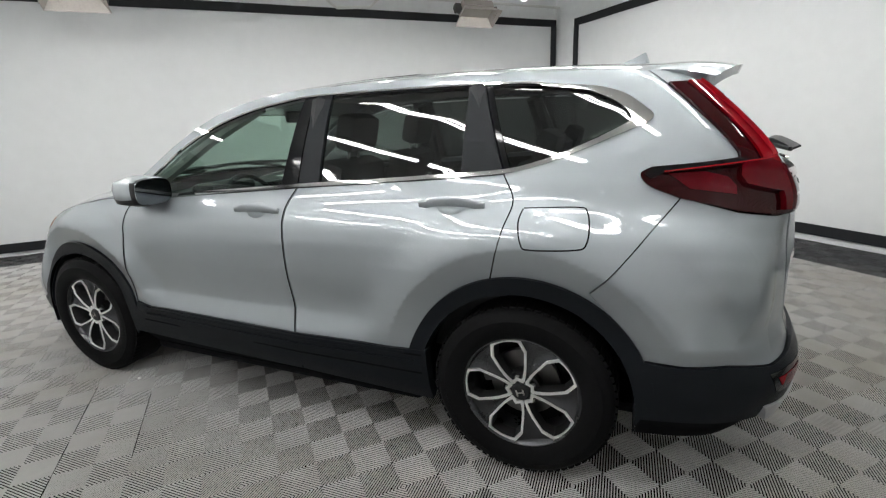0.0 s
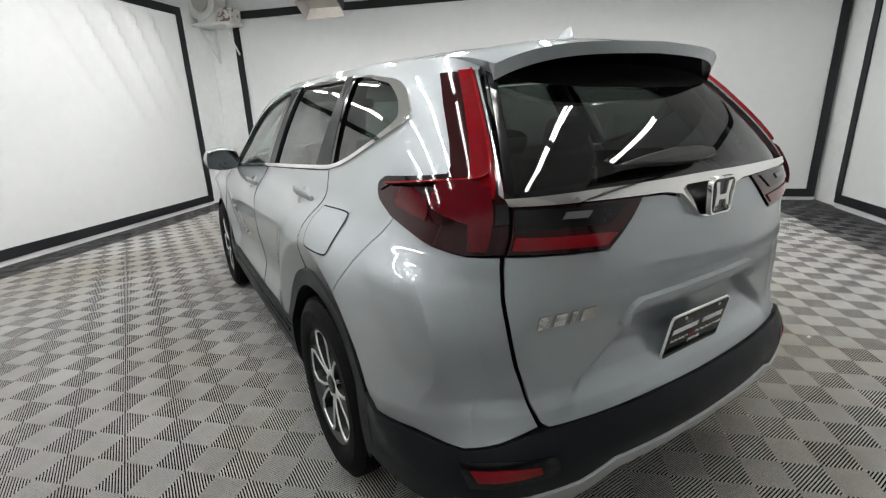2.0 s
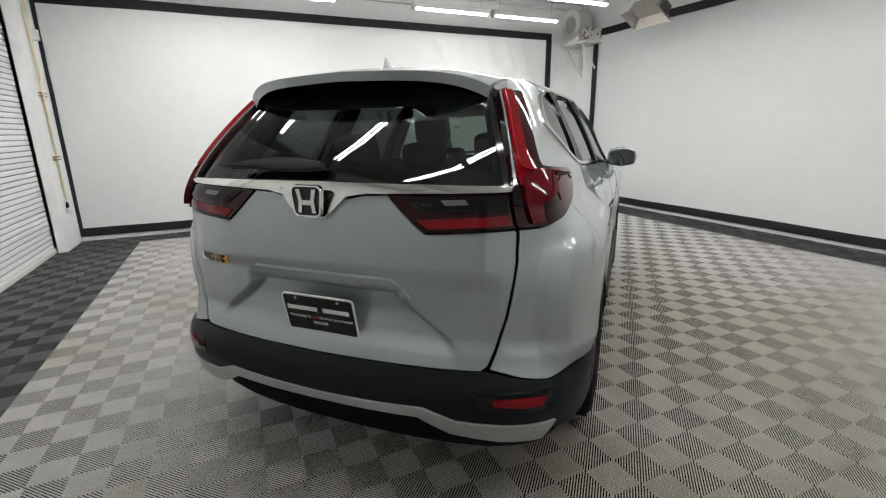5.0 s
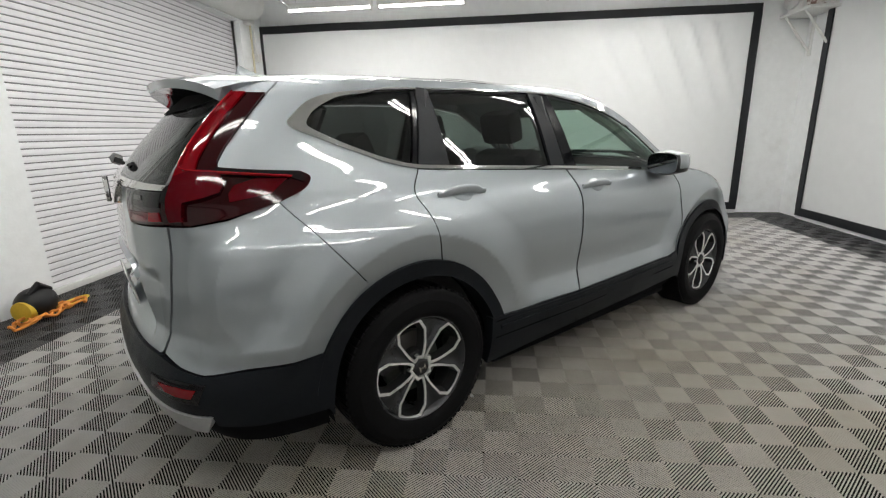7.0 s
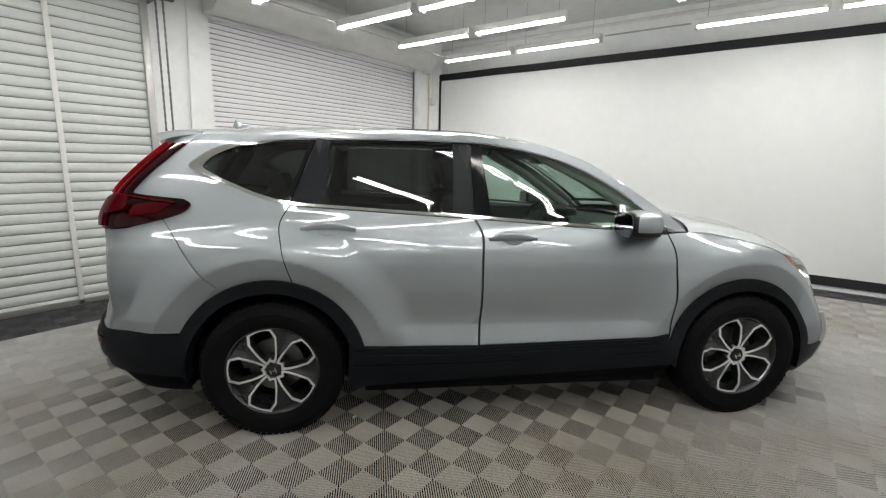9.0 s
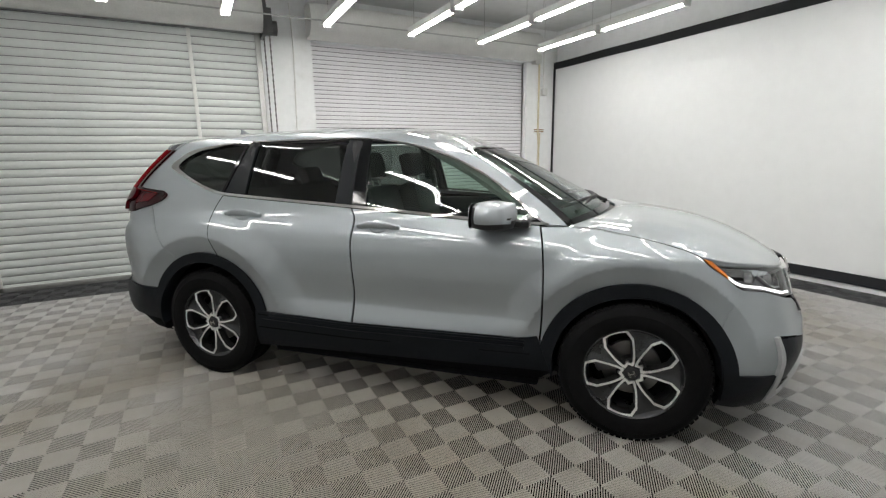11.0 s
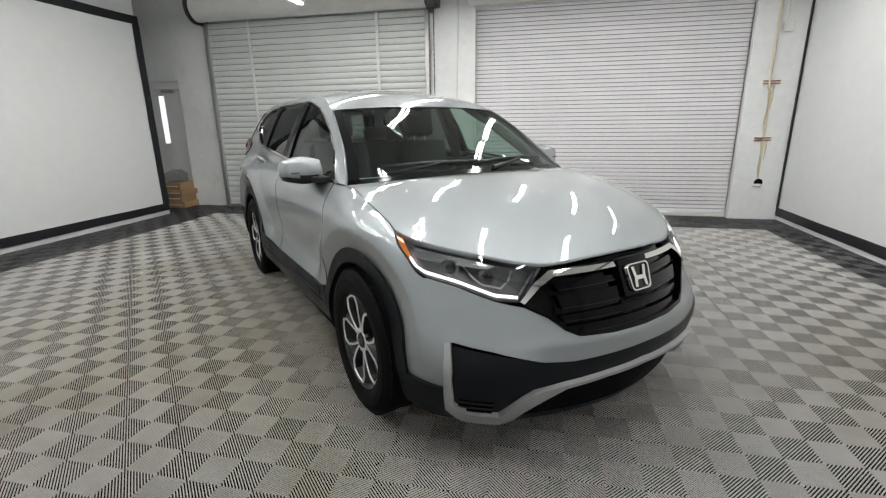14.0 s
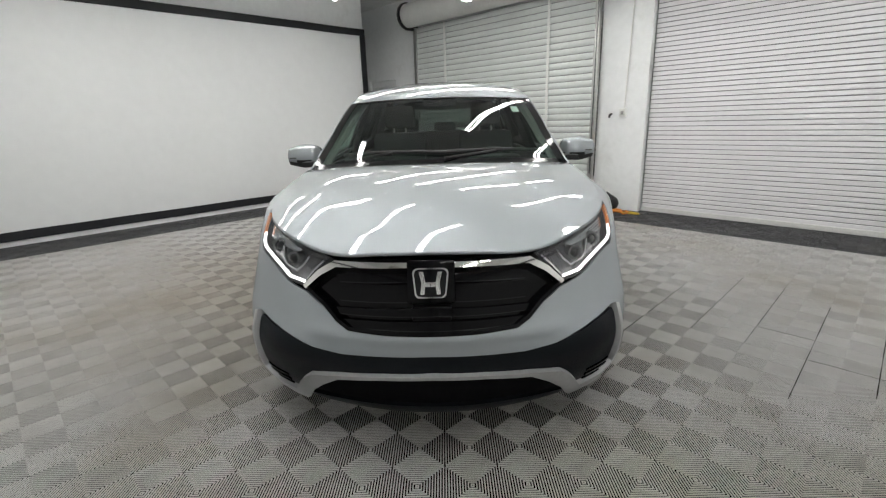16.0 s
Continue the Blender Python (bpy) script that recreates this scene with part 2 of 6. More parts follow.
def link(name, me, material, parent=None, label="", smooth=35):
    for m in material if isinstance(material, (list, tuple)) else [material]:
        me.materials.append(m)
    if smooth:
        me.polygons.foreach_set("use_smooth", [True] * len(me.polygons))
        if smooth < 180:
            me.set_sharp_from_angle(angle=radians(smooth))
    ob = new(name, me)
    ob.parent = parent
    if label:
        ob["label"] = label
    return ob


def empty(name, m=None):
    ob = new(name)
    ob.empty_display_size = 0.2
    if m is not None:
        ob.matrix_world = m
    return ob


def add_box(bm, lo, hi, bevel=0.0, m=None):
    got = bmesh.ops.create_cube(bm, size=1.0)["verts"]
    size, mid = [b - a for a, b in zip(lo, hi)], [(a + b) / 2 for a, b in zip(lo, hi)]
    for v in got:
        v.co = Vector([v.co[i] * size[i] + mid[i] for i in range(3)])
    if bevel:
        edges = {e for v in got for e in v.link_edges}
        got = bmesh.ops.bevel(bm, geom=list(edges), offset=bevel, segments=2, affect="EDGES", profile=0.6)["verts"]
    if m is not None:
        bmesh.ops.transform(bm, matrix=m, verts=list(got))
    return got


def box(lo, hi, bevel=0.0, m=None):
    bm = bmesh.new()
    add_box(bm, lo, hi, bevel, m)
    return bm


def add_tube(bm, a, b, r, sides=10, r2=None):
    a, b = Vector(a), Vector(b)
    m = (b - a).to_track_quat("Z", "Y").to_matrix().to_4x4()
    got = bmesh.ops.create_cone(bm, cap_ends=True, segments=sides, radius1=r, radius2=r if r2 is None else r2, depth=(b - a).length)["verts"]
    bmesh.ops.transform(bm, matrix=Matrix.Translation((a + b) / 2) @ m, verts=got)
    return got


def rod(points, r, sides=8):
    """One round bar swept along the points."""
    bm = bmesh.new()
    pts = [Vector(p) for p in points]
    rings = []
    side = None
    for i, p in enumerate(pts):
        d = (pts[min(i + 1, len(pts) - 1)] - pts[max(i - 1, 0)]).normalized()
        if side is None:
            side = d.orthogonal().normalized()
        side = (side - d * side.dot(d)).normalized()
        up = d.cross(side)
        turn = 1.0
        if 0 < i < len(pts) - 1:
            bend = (pts[i] - pts[i - 1]).angle(pts[i + 1] - pts[i], 0.0)
            turn = min(1.4, 1 / max(0.5, math.cos(bend / 2)))
        rings.append([bm.verts.new(p + (side * math.cos(k * 2 * math.pi / sides) + up * math.sin(k * 2 * math.pi / sides)) * r * turn) for k in range(sides)])
    for a, b in zip(rings, rings[1:]):
        for k in range(sides):
            bm.faces.new((a[k], a[(k + 1) % sides], b[(k + 1) % sides], b[k]))
    bm.faces.new(rings[0][::-1])
    bm.faces.new(rings[-1])
    return bm


def add_prism(bm, outline, depth, m=None, bevel=0.0):
    """A flat outline in x and y, given depth along z."""
    vs = [bm.verts.new((x, y, 0)) for x, y in outline]
    f = bm.faces.new(vs)
    got = bmesh.ops.extrude_face_region(bm, geom=[f])["geom"]
    top = [g for g in got if isinstance(g, bmesh.types.BMVert)]
    bmesh.ops.translate(bm, vec=(0, 0, depth), verts=top)
    allv = vs + top
    bmesh.ops.recalc_face_normals(bm, faces=list({fc for v in allv for fc in v.link_faces}))
    if bevel:
        edges = [e for e in {e for v in top for e in v.link_edges} if e.verts[0] in top and e.verts[1] in top]
        allv = list({*vs, *bmesh.ops.bevel(bm, geom=edges, offset=bevel, segments=2, affect="EDGES", profile=0.6)["verts"]} | {v for v in allv if v.is_valid})
    if m is not None:
        bmesh.ops.transform(bm, matrix=m, verts=[v for v in allv if v.is_valid])


def lathe(profile, sides=48, axis="y"):
    """A turned body from rows of (radius, height along the axis)."""
    bm = bmesh.new()
    rings = []
    for r, h in profile:
        ring = []
        for i in range(sides):
            a = 2 * math.pi * i / sides
            c = (r * math.cos(a), h, r * math.sin(a)) if axis == "y" else (r * math.cos(a), r * math.sin(a), h)
            ring.append(bm.verts.new(c))
        rings.append(ring)
    for p, q in zip(rings, rings[1:]):
        for i in range(sides):
            j = (i + 1) % sides
            bm.faces.new((p[i], p[j], q[j], q[i]))
    bmesh.ops.recalc_face_normals(bm, faces=bm.faces)
    return bm


def catmull(points, n=6):
    """A smooth line through the points."""
    p = [np.array(q, float) for q in points]
    p = [2 * p[0] - p[1], *p, 2 * p[-1] - p[-2]]
    out = []
    for a, b, c, d in zip(p, p[1:], p[2:], p[3:]):
        for i in range(n):
            t = i / n
            out.append(0.5 * (2 * b + (c - a) * t + (2 * a - 5 * b + 4 * c - d) * t * t + (3 * b - a - 3 * c + d) * t**3))
    out.append(p[-2])
    return out

# ---- the room: u along the bay doors' wall, v towards it ----
U0, U1, V0, V1, CEILING = -5.05, 4.49, -4.53, 3.86, 3.62
DOOR_U0, DOOR_U1 = -6.10, -5.20


def wall_piece(bm, lo, hi):
    add_box(bm, lo, hi)


def room():
    bm = bmesh.new()
    add_box(bm, (U1, V0 - 0.2, -0.1), (U1 + 0.2, V1 + 0.5, CEILING + 0.1))
    tagged(part("wall_east", bm, WALL, smooth=0), "white painted wall behind a fabric screen", "wall", kind="structure")
    bm = box((U0 - 0.2, V0 - 0.2, -0.1), (U1, V0, CEILING + 0.1))
    tagged(part("wall_south", bm, WALL, smooth=0), "white painted wall behind a fabric screen", "wall", kind="structure")
    bm = bmesh.new()
    add_box(bm, (U0 - 0.2, V0, -0.1), (U0, 2.985, CEILING + 0.1))
    tagged(part("wall_west", bm, WALL, smooth=0), "white painted wall behind a fabric screen", "wall", kind="structure")
    bm = bmesh.new()
    add_box(bm, (U0 - 1.6, 1.6, -0.1), (U0 - 1.4, V1 + 0.5, CEILING + 0.1))
    add_box(bm, (U0 - 1.4, 1.6, -0.1), (U0 - 0.2, 1.8, CEILING + 0.1))
    tagged(part("wall_alcove", bm, WALL, smooth=0), "plain wall that closes the passage to the door", "wall", kind="structure")
    bm = bmesh.new()
    for a, b, z in ((U0 - 1.4, DOOR_U0, -0.1), (DOOR_U0, DOOR_U1, 2.19), (DOOR_U1, -4.40, -0.1), (-0.70, 0.05, -0.1), (3.80, U1, -0.1), (-4.40, -0.70, 3.05), (0.05, 3.80, 3.05)):
        add_box(bm, (a, V1, z), (b, V1 + 0.3, CEILING + 0.1))
    tagged(part("wall_north", bm, WALL, smooth=0), "white painted wall with two roller shutters and a door recess", "wall", kind="structure")
    bm = box((U0 - 0.2, V0 - 0.2, CEILING), (U1 + 0.2, V1 + 0.5, CEILING + 0.15))
    add_box(bm, (U0 - 1.6, 1.6, CEILING), (U0 - 0.2, V1 + 0.5, CEILING + 0.15))
    tagged(part("ceiling", bm, CEIL, smooth=0), "pale grey painted ceiling", "ceiling", kind="structure")
    bm = box((U0 - 0.2, V0 - 0.2, -0.2), (U1 + 0.2, V1 + 0.5, -0.0047))
    add_box(bm, (U0 - 1.6, 1.6, -0.2), (U0 - 0.2, V1 + 0.5, -0.0047))
    tagged(part("floor", bm, SUB, smooth=0), "light grey ribbed plastic floor tiles with a dark border", "floor", kind="structure")
    bm = box((U0 - 1.6, V1 + 0.3, -0.1), (U1 + 0.6, V1 + 0.5, CEILING))
    tagged(part("wall_behind_doors", bm, WALL, smooth=0), "plain wall that closes the shutter openings", "wall", kind="structure")


def screen(name, a, b, z0, z1, folds=()):
    """A white cloth from a to b (u, v), edged with black tape on all four sides, standing just off the wall."""
    a, b = Vector((*a, 0)), Vector((*b, 0))
    way, length = (b - a).normalized(), (b - a).length
    out = Vector((way.y, -way.x, 0))
    holder = empty(name)
    tagged(holder, "white fabric photo backdrop edged with black tape", "backdrop")
    nx, nz = 120, 60
    verts, faces = [], []
    for i in range(nx + 1):
        for j in range(nz + 1):
            d, z = length * i / nx, 0.001 + (z1 - 0.001) * j / nz
            q = 0.006 * noise.noise(Vector((d * 1.1, z * 0.8, 3.1))) + 0.003 * noise.noise(Vector((d * 3.0, z * 1.5, 7.7)))
            for f0, slope, reach, depth, width in folds:
                along = (z1 - 0.15 - z) / reach
                if 0 <= along <= 1:
                    q += depth * (1 - along)**0.7 * math.exp(-((d - f0 - slope * (z1 - z)) / width)**2) * min(1, along * 12)
            p = a + way * d + out * (0.015 + q)
            verts.append((p.x, p.y, z))
    for i in range(nx):
        for j in range(nz):
            k = i * (nz + 1) + j
            faces.append((k, k + nz + 1, k + nz + 2, k + 1))
    me = bpy.data.meshes.new("cloth")
    me.from_pydata(verts, [], faces)
    link("cloth", me, SCREEN, holder, smooth=180)
    w = 0.115
    for d0, d1, h0, h1, tag in ((0, length, z1 - w, z1 + 0.002, "top"), (0, length, z0, z0 + w, "bottom"), (0, w, z0 + w, z1 - w, "side"), (length - w, length, z0 + w, z1 - w, "side")):
        bm = bmesh.new()
        n = max(2, int(max(d1 - d0, h1 - h0) / 0.25))
        rows = []
        for k in range(n + 1):
            f = k / n
            wob = 0.006 * noise.noise(Vector((f * 9, d0, h0 * 3)))
            if d1 - d0 > h1 - h0:
                pts = [(d0 + (d1 - d0) * f, h0 + wob), (d0 + (d1 - d0) * f, h1 + wob)]
            else:
                pts = [(d0 + wob, h0 + (h1 - h0) * f), (d1 + wob, h0 + (h1 - h0) * f)]
            row = []
            for d, z in pts:
                for o in (0.022, 0.034):
                    p = a + way * d + out * (o + 0.004 * (tag == "side"))
                    row.append(bm.verts.new((p.x, p.y, z)))
            rows.append(row)
        for p, q in zip(rows, rows[1:]):
            for i, j in ((0, 1), (1, 3), (3, 2), (2, 0)):
                bm.faces.new((p[i], p[j], q[j], q[i]))
        bm.faces.new(rows[0])
        bm.faces.new(rows[-1])
        bmesh.ops.recalc_face_normals(bm, faces=bm.faces)
        part("tape", bm, TAPE, holder, smooth=0)
    return holder


def shutter(name, u0, u1, v, z0, z1, pitch, material, label, curved, bars=()):
    """A roller shutter: one slat over another between two guide rails."""
    holder = empty(name)
    tagged(holder, label, "roller shutter")
    n = int(round((z1 - z0) / pitch))
    pitch = (z1 - z0) / n
    bm = bmesh.new()
    if curved:
        prof = [(0.000, 0.0), (0.004, 0.004), (0.010, pitch * 0.16), (0.014, pitch * 0.42), (0.012, pitch * 0.68), (0.006, pitch * 0.89), (-0.004, pitch * 0.915)]
    else:
        prof = [(-0.002, 0.0), (0.007, 0.003), (0.009, pitch * 0.40), (0.007, pitch * 0.80), (0.000, pitch * 0.85), (-0.002, pitch * 0.86)]
    rows = [[bm.verts.new((x, -d, z)) for x in (u0, u1)] for d, z in prof]
    for p, q in zip(rows, rows[1:]):
        bm.faces.new((p[0], p[1], q[1], q[0]))
    me = bpy.data.meshes.new("slat")
    bm.to_mesh(me)
    bm.free()
    me.materials.append(material)
    for k in range(n):
        ob = new("slat", me)
        ob.parent = holder
        ob.location = (0, v, z0 + k * pitch)
    # dark sheet added behind the slats, its colour gives the grooves their shade
    part("backing", box((u0, v + 0.006, z0), (u1, v + 0.02, z1)), GROOVE_SHADE, holder, smooth=0)
    for x0, x1 in ((u0 - 0.07, u0), (u1, u1 + 0.07)):
        part("guide_rail", box((x0, v - 0.05, z0), (x1, v + 0.04, z1), 0.006), GALV if curved else FIX_WHITE, holder)
    part("bottom_bar", box((u0, v - 0.03, z0), (u1, v + 0.02, z0 + 0.06), 0.005), GALV if curved else FIX_WHITE, holder)
    for x in bars:
        part("wind_bar", box((x - 0.022, v - 0.030, z0), (x + 0.022, v - 0.019, z1), 0.003), FIX_WHITE, holder)
    return holder


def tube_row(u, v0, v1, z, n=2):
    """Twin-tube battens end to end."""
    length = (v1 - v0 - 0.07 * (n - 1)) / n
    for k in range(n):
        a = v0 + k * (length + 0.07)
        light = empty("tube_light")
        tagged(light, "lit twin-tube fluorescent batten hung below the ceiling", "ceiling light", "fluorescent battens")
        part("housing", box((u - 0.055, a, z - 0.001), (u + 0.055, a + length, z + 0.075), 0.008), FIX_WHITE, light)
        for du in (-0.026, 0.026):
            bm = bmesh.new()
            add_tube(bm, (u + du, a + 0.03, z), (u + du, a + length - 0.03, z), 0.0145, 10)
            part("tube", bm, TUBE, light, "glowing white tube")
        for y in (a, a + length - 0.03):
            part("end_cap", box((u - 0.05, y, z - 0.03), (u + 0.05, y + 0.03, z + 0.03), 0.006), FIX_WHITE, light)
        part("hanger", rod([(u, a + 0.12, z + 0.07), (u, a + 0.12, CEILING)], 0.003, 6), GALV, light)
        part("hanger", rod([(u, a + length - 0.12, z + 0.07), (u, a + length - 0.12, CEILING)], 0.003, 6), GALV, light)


def heater(u, v, turn):
    m = Matrix.Translation((u, v, 2.88)) @ Matrix.Rotation(turn, 4, "Z") @ Matrix.Rotation(radians(30), 4, "X")
    h = empty("gas_heater", m)
    tagged(h, "tarnished steel radiant heater hung from the ceiling", "heater", "radiant heaters")
    bm = bmesh.new()
    outer, inner = [(-0.30, -0.17), (0.30, -0.17), (0.30, 0.17), (-0.30, 0.17)], [(-0.22, -0.09), (0.22, -0.09), (0.22, 0.09), (-0.22, 0.09)]
    lo = [bm.verts.new((x, y, -0.06)) for x, y in outer]
    hi = [bm.verts.new((x, y, 0.05)) for x, y in inner]
    lo2 = [bm.verts.new((x * 1.02, y * 1.03, -0.06)) for x, y in outer]
    hi2 = [bm.verts.new((x * 1.06, y * 1.1, 0.065)) for x, y in inner]
    for i in range(4):
        j = (i + 1) % 4
        bm.faces.new((lo[i], lo[j], hi[j], hi[i]))
        bm.faces.new((lo2[j], lo2[i], hi2[i], hi2[j]))
        bm.faces.new((lo[j], lo[i], lo2[i], lo2[j]))
    part("reflector", bm, HEATER, h, smooth=0)
    part("burner", box((-0.22, -0.09, 0.045), (0.22, 0.09, 0.06)), HEAT_GRID, h, "pale ceramic burner plate", 0)
    part("body", box((-0.24, -0.11, 0.066), (0.24, 0.11, 0.17), 0.01), HEATER, h)
    bm = bmesh.new()
    for k in range(5):
        add_box(bm, (-0.306, -0.08 + k * 0.035, -0.02), (-0.268, -0.065 + k * 0.035, 0.10))
    part("vent", bm, STEEL, h, "dark vent slots", 0)
    part("valve", box((0.25, -0.05, 0.05), (0.34, 0.05, 0.15), 0.01), STEEL, h)
    inv = m.inverted()
    for x in (-0.2, 0.2):
        top = inv @ Vector((*(m @ Vector((x, 0, 0.17))).xy, CEILING))
        part("chain", rod([(x, 0, 0.165), top], 0.004, 6), GALV, h)


def fan_on_shelf():
    s = empty("wall_shelf")
    tagged(s, "white steel bracket shelf across the room corner", "shelf")
    part("board", box((3.78, -4.52, 2.86), (4.47, -4.10, 2.90), 0.005), FIX_WHITE, s)
    for u in (3.92, 4.36):
        part("brace", rod([(u, -4.13, 2.86), (u, -4.51, 2.38)], 0.016), FIX_WHITE, s)
        part("upright", box((u - 0.02, -4.53, 2.33), (u + 0.02, -4.50, 2.86)), FIX_WHITE, s)
    b = empty("blower_fan")
    tagged(b, "white snail-shaped blower fan with a rusty motor box", "fan")
    bm = bmesh.new()
    add_tube(bm, (4.30, -4.44, 3.22), (4.30, -4.16, 3.22), 0.27, 40)
    part("scroll_case", bm, FIX_WHITE, b)
    bm = lathe([(0.27, 0), (0.27, 0.02), (0.17, 0.02), (0.15, -0.05)], 40)
    bmesh.ops.translate(bm, vec=(4.30, -4.16, 3.22), verts=bm.verts)
    part("inlet_ring", bm, FIX_WHITE, b)
    bm = bmesh.new()
    add_tube(bm, (4.30, -4.20, 3.22), (4.30, -4.154, 3.22), 0.145, 30)
    part("wheel", bm, GALV, b, "grey fan wheel behind the inlet")
    part("outlet", box((4.08, -4.44, 2.90), (4.40, -4.16, 3.12), 0.01), FIX_WHITE, b)
    part("motor_box", box((3.80, -4.46, 2.90), (4.06, -4.20, 3.12), 0.012), surface("peeling_paint", (0.70, 0.69, 0.66), 0.6, vary=0.1, spots=((0.20, 0.11, 0.08), 9, 0.95, 0.49, 0.56)), b, "peeling white and rusty box")


def entry_door():
    d = empty("door_1")
    tagged(d, "grey steel door with a tall narrow pane", "door", kind="structure")
    v = V1 + 0.09
    leaf = part("leaf", box((DOOR_U0 + 0.045, v, 0.008), (DOOR_U1 - 0.045, v + 0.05, 2.05), 0.004), DOOR_PAINT, d)
    part("window_pane", box((-5.73, v - 0.006, 1.12), (-5.62, v + 0.002, 1.95), 0.002), LIGHT_STRIP, leaf, "bright narrow pane", 0)
    for lo, hi in (((-5.75, v - 0.008, 1.09), (-5.73, v, 1.97)), ((-5.62, v - 0.008, 1.09), (-5.60, v, 1.97)), ((-5.73, v - 0.008, 1.95), (-5.62, v, 1.97)), ((-5.73, v - 0.008, 1.09), (-5.62, v, 1.12))):
        part("pane_frame", box(lo, hi), DOOR_PAINT, leaf, smooth=0)
    for lo, hi in (((DOOR_U0, v - 0.03, 0), (DOOR_U0 + 0.043, v + 0.08, 2.19)), ((DOOR_U1 - 0.043, v - 0.03, 0), (DOOR_U1, v + 0.08, 2.19)), ((DOOR_U0 + 0.043, v - 0.03, 2.06), (DOOR_U1 - 0.043, v + 0.08, 2.19))):
        part("door_frame", box(lo, hi, 0.003), DOOR_PAINT, d)
    part("door_closer", box((-5.62, v - 0.06, 2.00), (-5.36, v, 2.05), 0.006), GALV, d, "slim grey door closer")


def pile():
    p = bpy.data.objects
    z = 0.0
    for k, (lo, hi) in enumerate((((-5.62, 3.50), (-5.15, 3.90)), ((-5.58, 3.50), (-5.18, 3.86)), ((-5.61, 3.47), (-5.14, 3.88)), ((-5.56, 3.52), (-5.20, 3.86)))):
        c = empty("cardboard_box")
        tagged(c, "flattened brown cardboard box in a pile", "box", "piled boxes")
        h = (0.10, 0.12, 0.09, 0.13)[k]
        part("carton", box((*lo, z), (*hi, z + h), 0.006, ), CARD, c)
        part("flap", box((lo[0] + 0.03, lo[1] - 0.012, z + h * 0.45), (hi[0] - 0.05, lo[1] + 0.004, z + h * 0.55)), PAPER, c, "pale torn edge", 0)
        z += h + 0.002
    bm = bmesh.new()
    bmesh.ops.create_icosphere(bm, subdivisions=3, radius=0.19)
    for v in bm.verts:
        v.co *= 1 + 0.35 * noise.noise(v.co * 9)
        v.co.z = max(v.co.z * 0.75, -0.08) + 0.08
        v.co += Vector((-5.38, 3.68, z))
    tagged(part("plastic_bag", bm, glass("clear_film", (0.80, 0.80, 0.80), 0.15), smooth=0), "crumpled clear plastic bag on cardboard boxes", "bag")
    t = empty("tool_bag")
    tagged(t, "black and yellow power tool on the floor by the wall", "power tool")
    bm = bmesh.new()
    bmesh.ops.create_icosphere(bm, subdivisions=3, radius=0.13)
    for v in bm.verts:
        v.co = Vector((-0.30 + v.co.x * 1.15, 3.66 + v.co.y, max(0.12 + v.co.z * 0.95, 0.0)))
    part("body", bm, BLACK_PLASTIC, t)
    bm = bmesh.new()
    add_tube(bm, (-0.45, 3.64, 0.09), (-0.36, 3.65, 0.09), 0.08, 20)
    part("motor_cover", bm, YELLOW, t, "yellow motor cover")
    part("handle", rod([(-0.38, 3.62, 0.21), (-0.30, 3.61, 0.27), (-0.20, 3.62, 0.20)], 0.02), BLACK_PLASTIC, t)
    rng = random.Random(5)
    bm = bmesh.new()
    for k in range(5):
        mid = Vector((-0.52 + 0.11 * k, 3.56 + 0.03 * (k % 2), 0))
        loop = [mid + Vector((0.10 * math.cos(w) + rng.uniform(-0.03, 0.03), 0.06 * math.sin(w) + rng.uniform(-0.02, 0.02), 0.012 + 0.035 * abs(math.sin(w * 1.5 + k)))) for w in np.linspace(0, 7.2, 16)]
        piece = rod(catmull(loop, 3), 0.011, 6)
        me = bpy.data.meshes.new("loop")
        piece.to_mesh(me)
        piece.free()
        bm.from_mesh(me)
        bpy.data.meshes.remove(me)
    tagged(part("strap_bundle", bm, ORANGE), "loose orange ratchet strap on the floor", "strap")
    bm = rod([(0.0 + 0.12 * math.cos(a) * (1 + a / 20), 3.66 + 0.05 * math.sin(a), 0.012) for a in np.linspace(0, 9, 28)], 0.009, 6)
    for x, y, turn in ((-1.19, 0.145, 0.4), (1.36, -0.10, 1.9), (-2.76, 0.11, 0.9), (4.35, 2.74, 0.2), (4.06, 2.67, 1.2), (4.24, 2.10, 2.2), (1.07, 2.23, 0.7)):
        m = Matrix.Translation((x, y, 0.001)) @ Matrix.Rotation(turn, 4, "Z")
        scrap = bmesh.new()
        add_prism(scrap, [(-0.016, -0.006), (0.012, -0.009), (0.018, 0.004), (-0.004, 0.010)], 0.003, m)
        tagged(part("paper_scrap", scrap, PAPER, smooth=0), "tiny torn scrap of white paper on the floor", "litter", "paper scraps")
    tagged(part("yellow_cable", bm, YELLOW), "coiled yellow cable on the floor by the shutter", "cable")


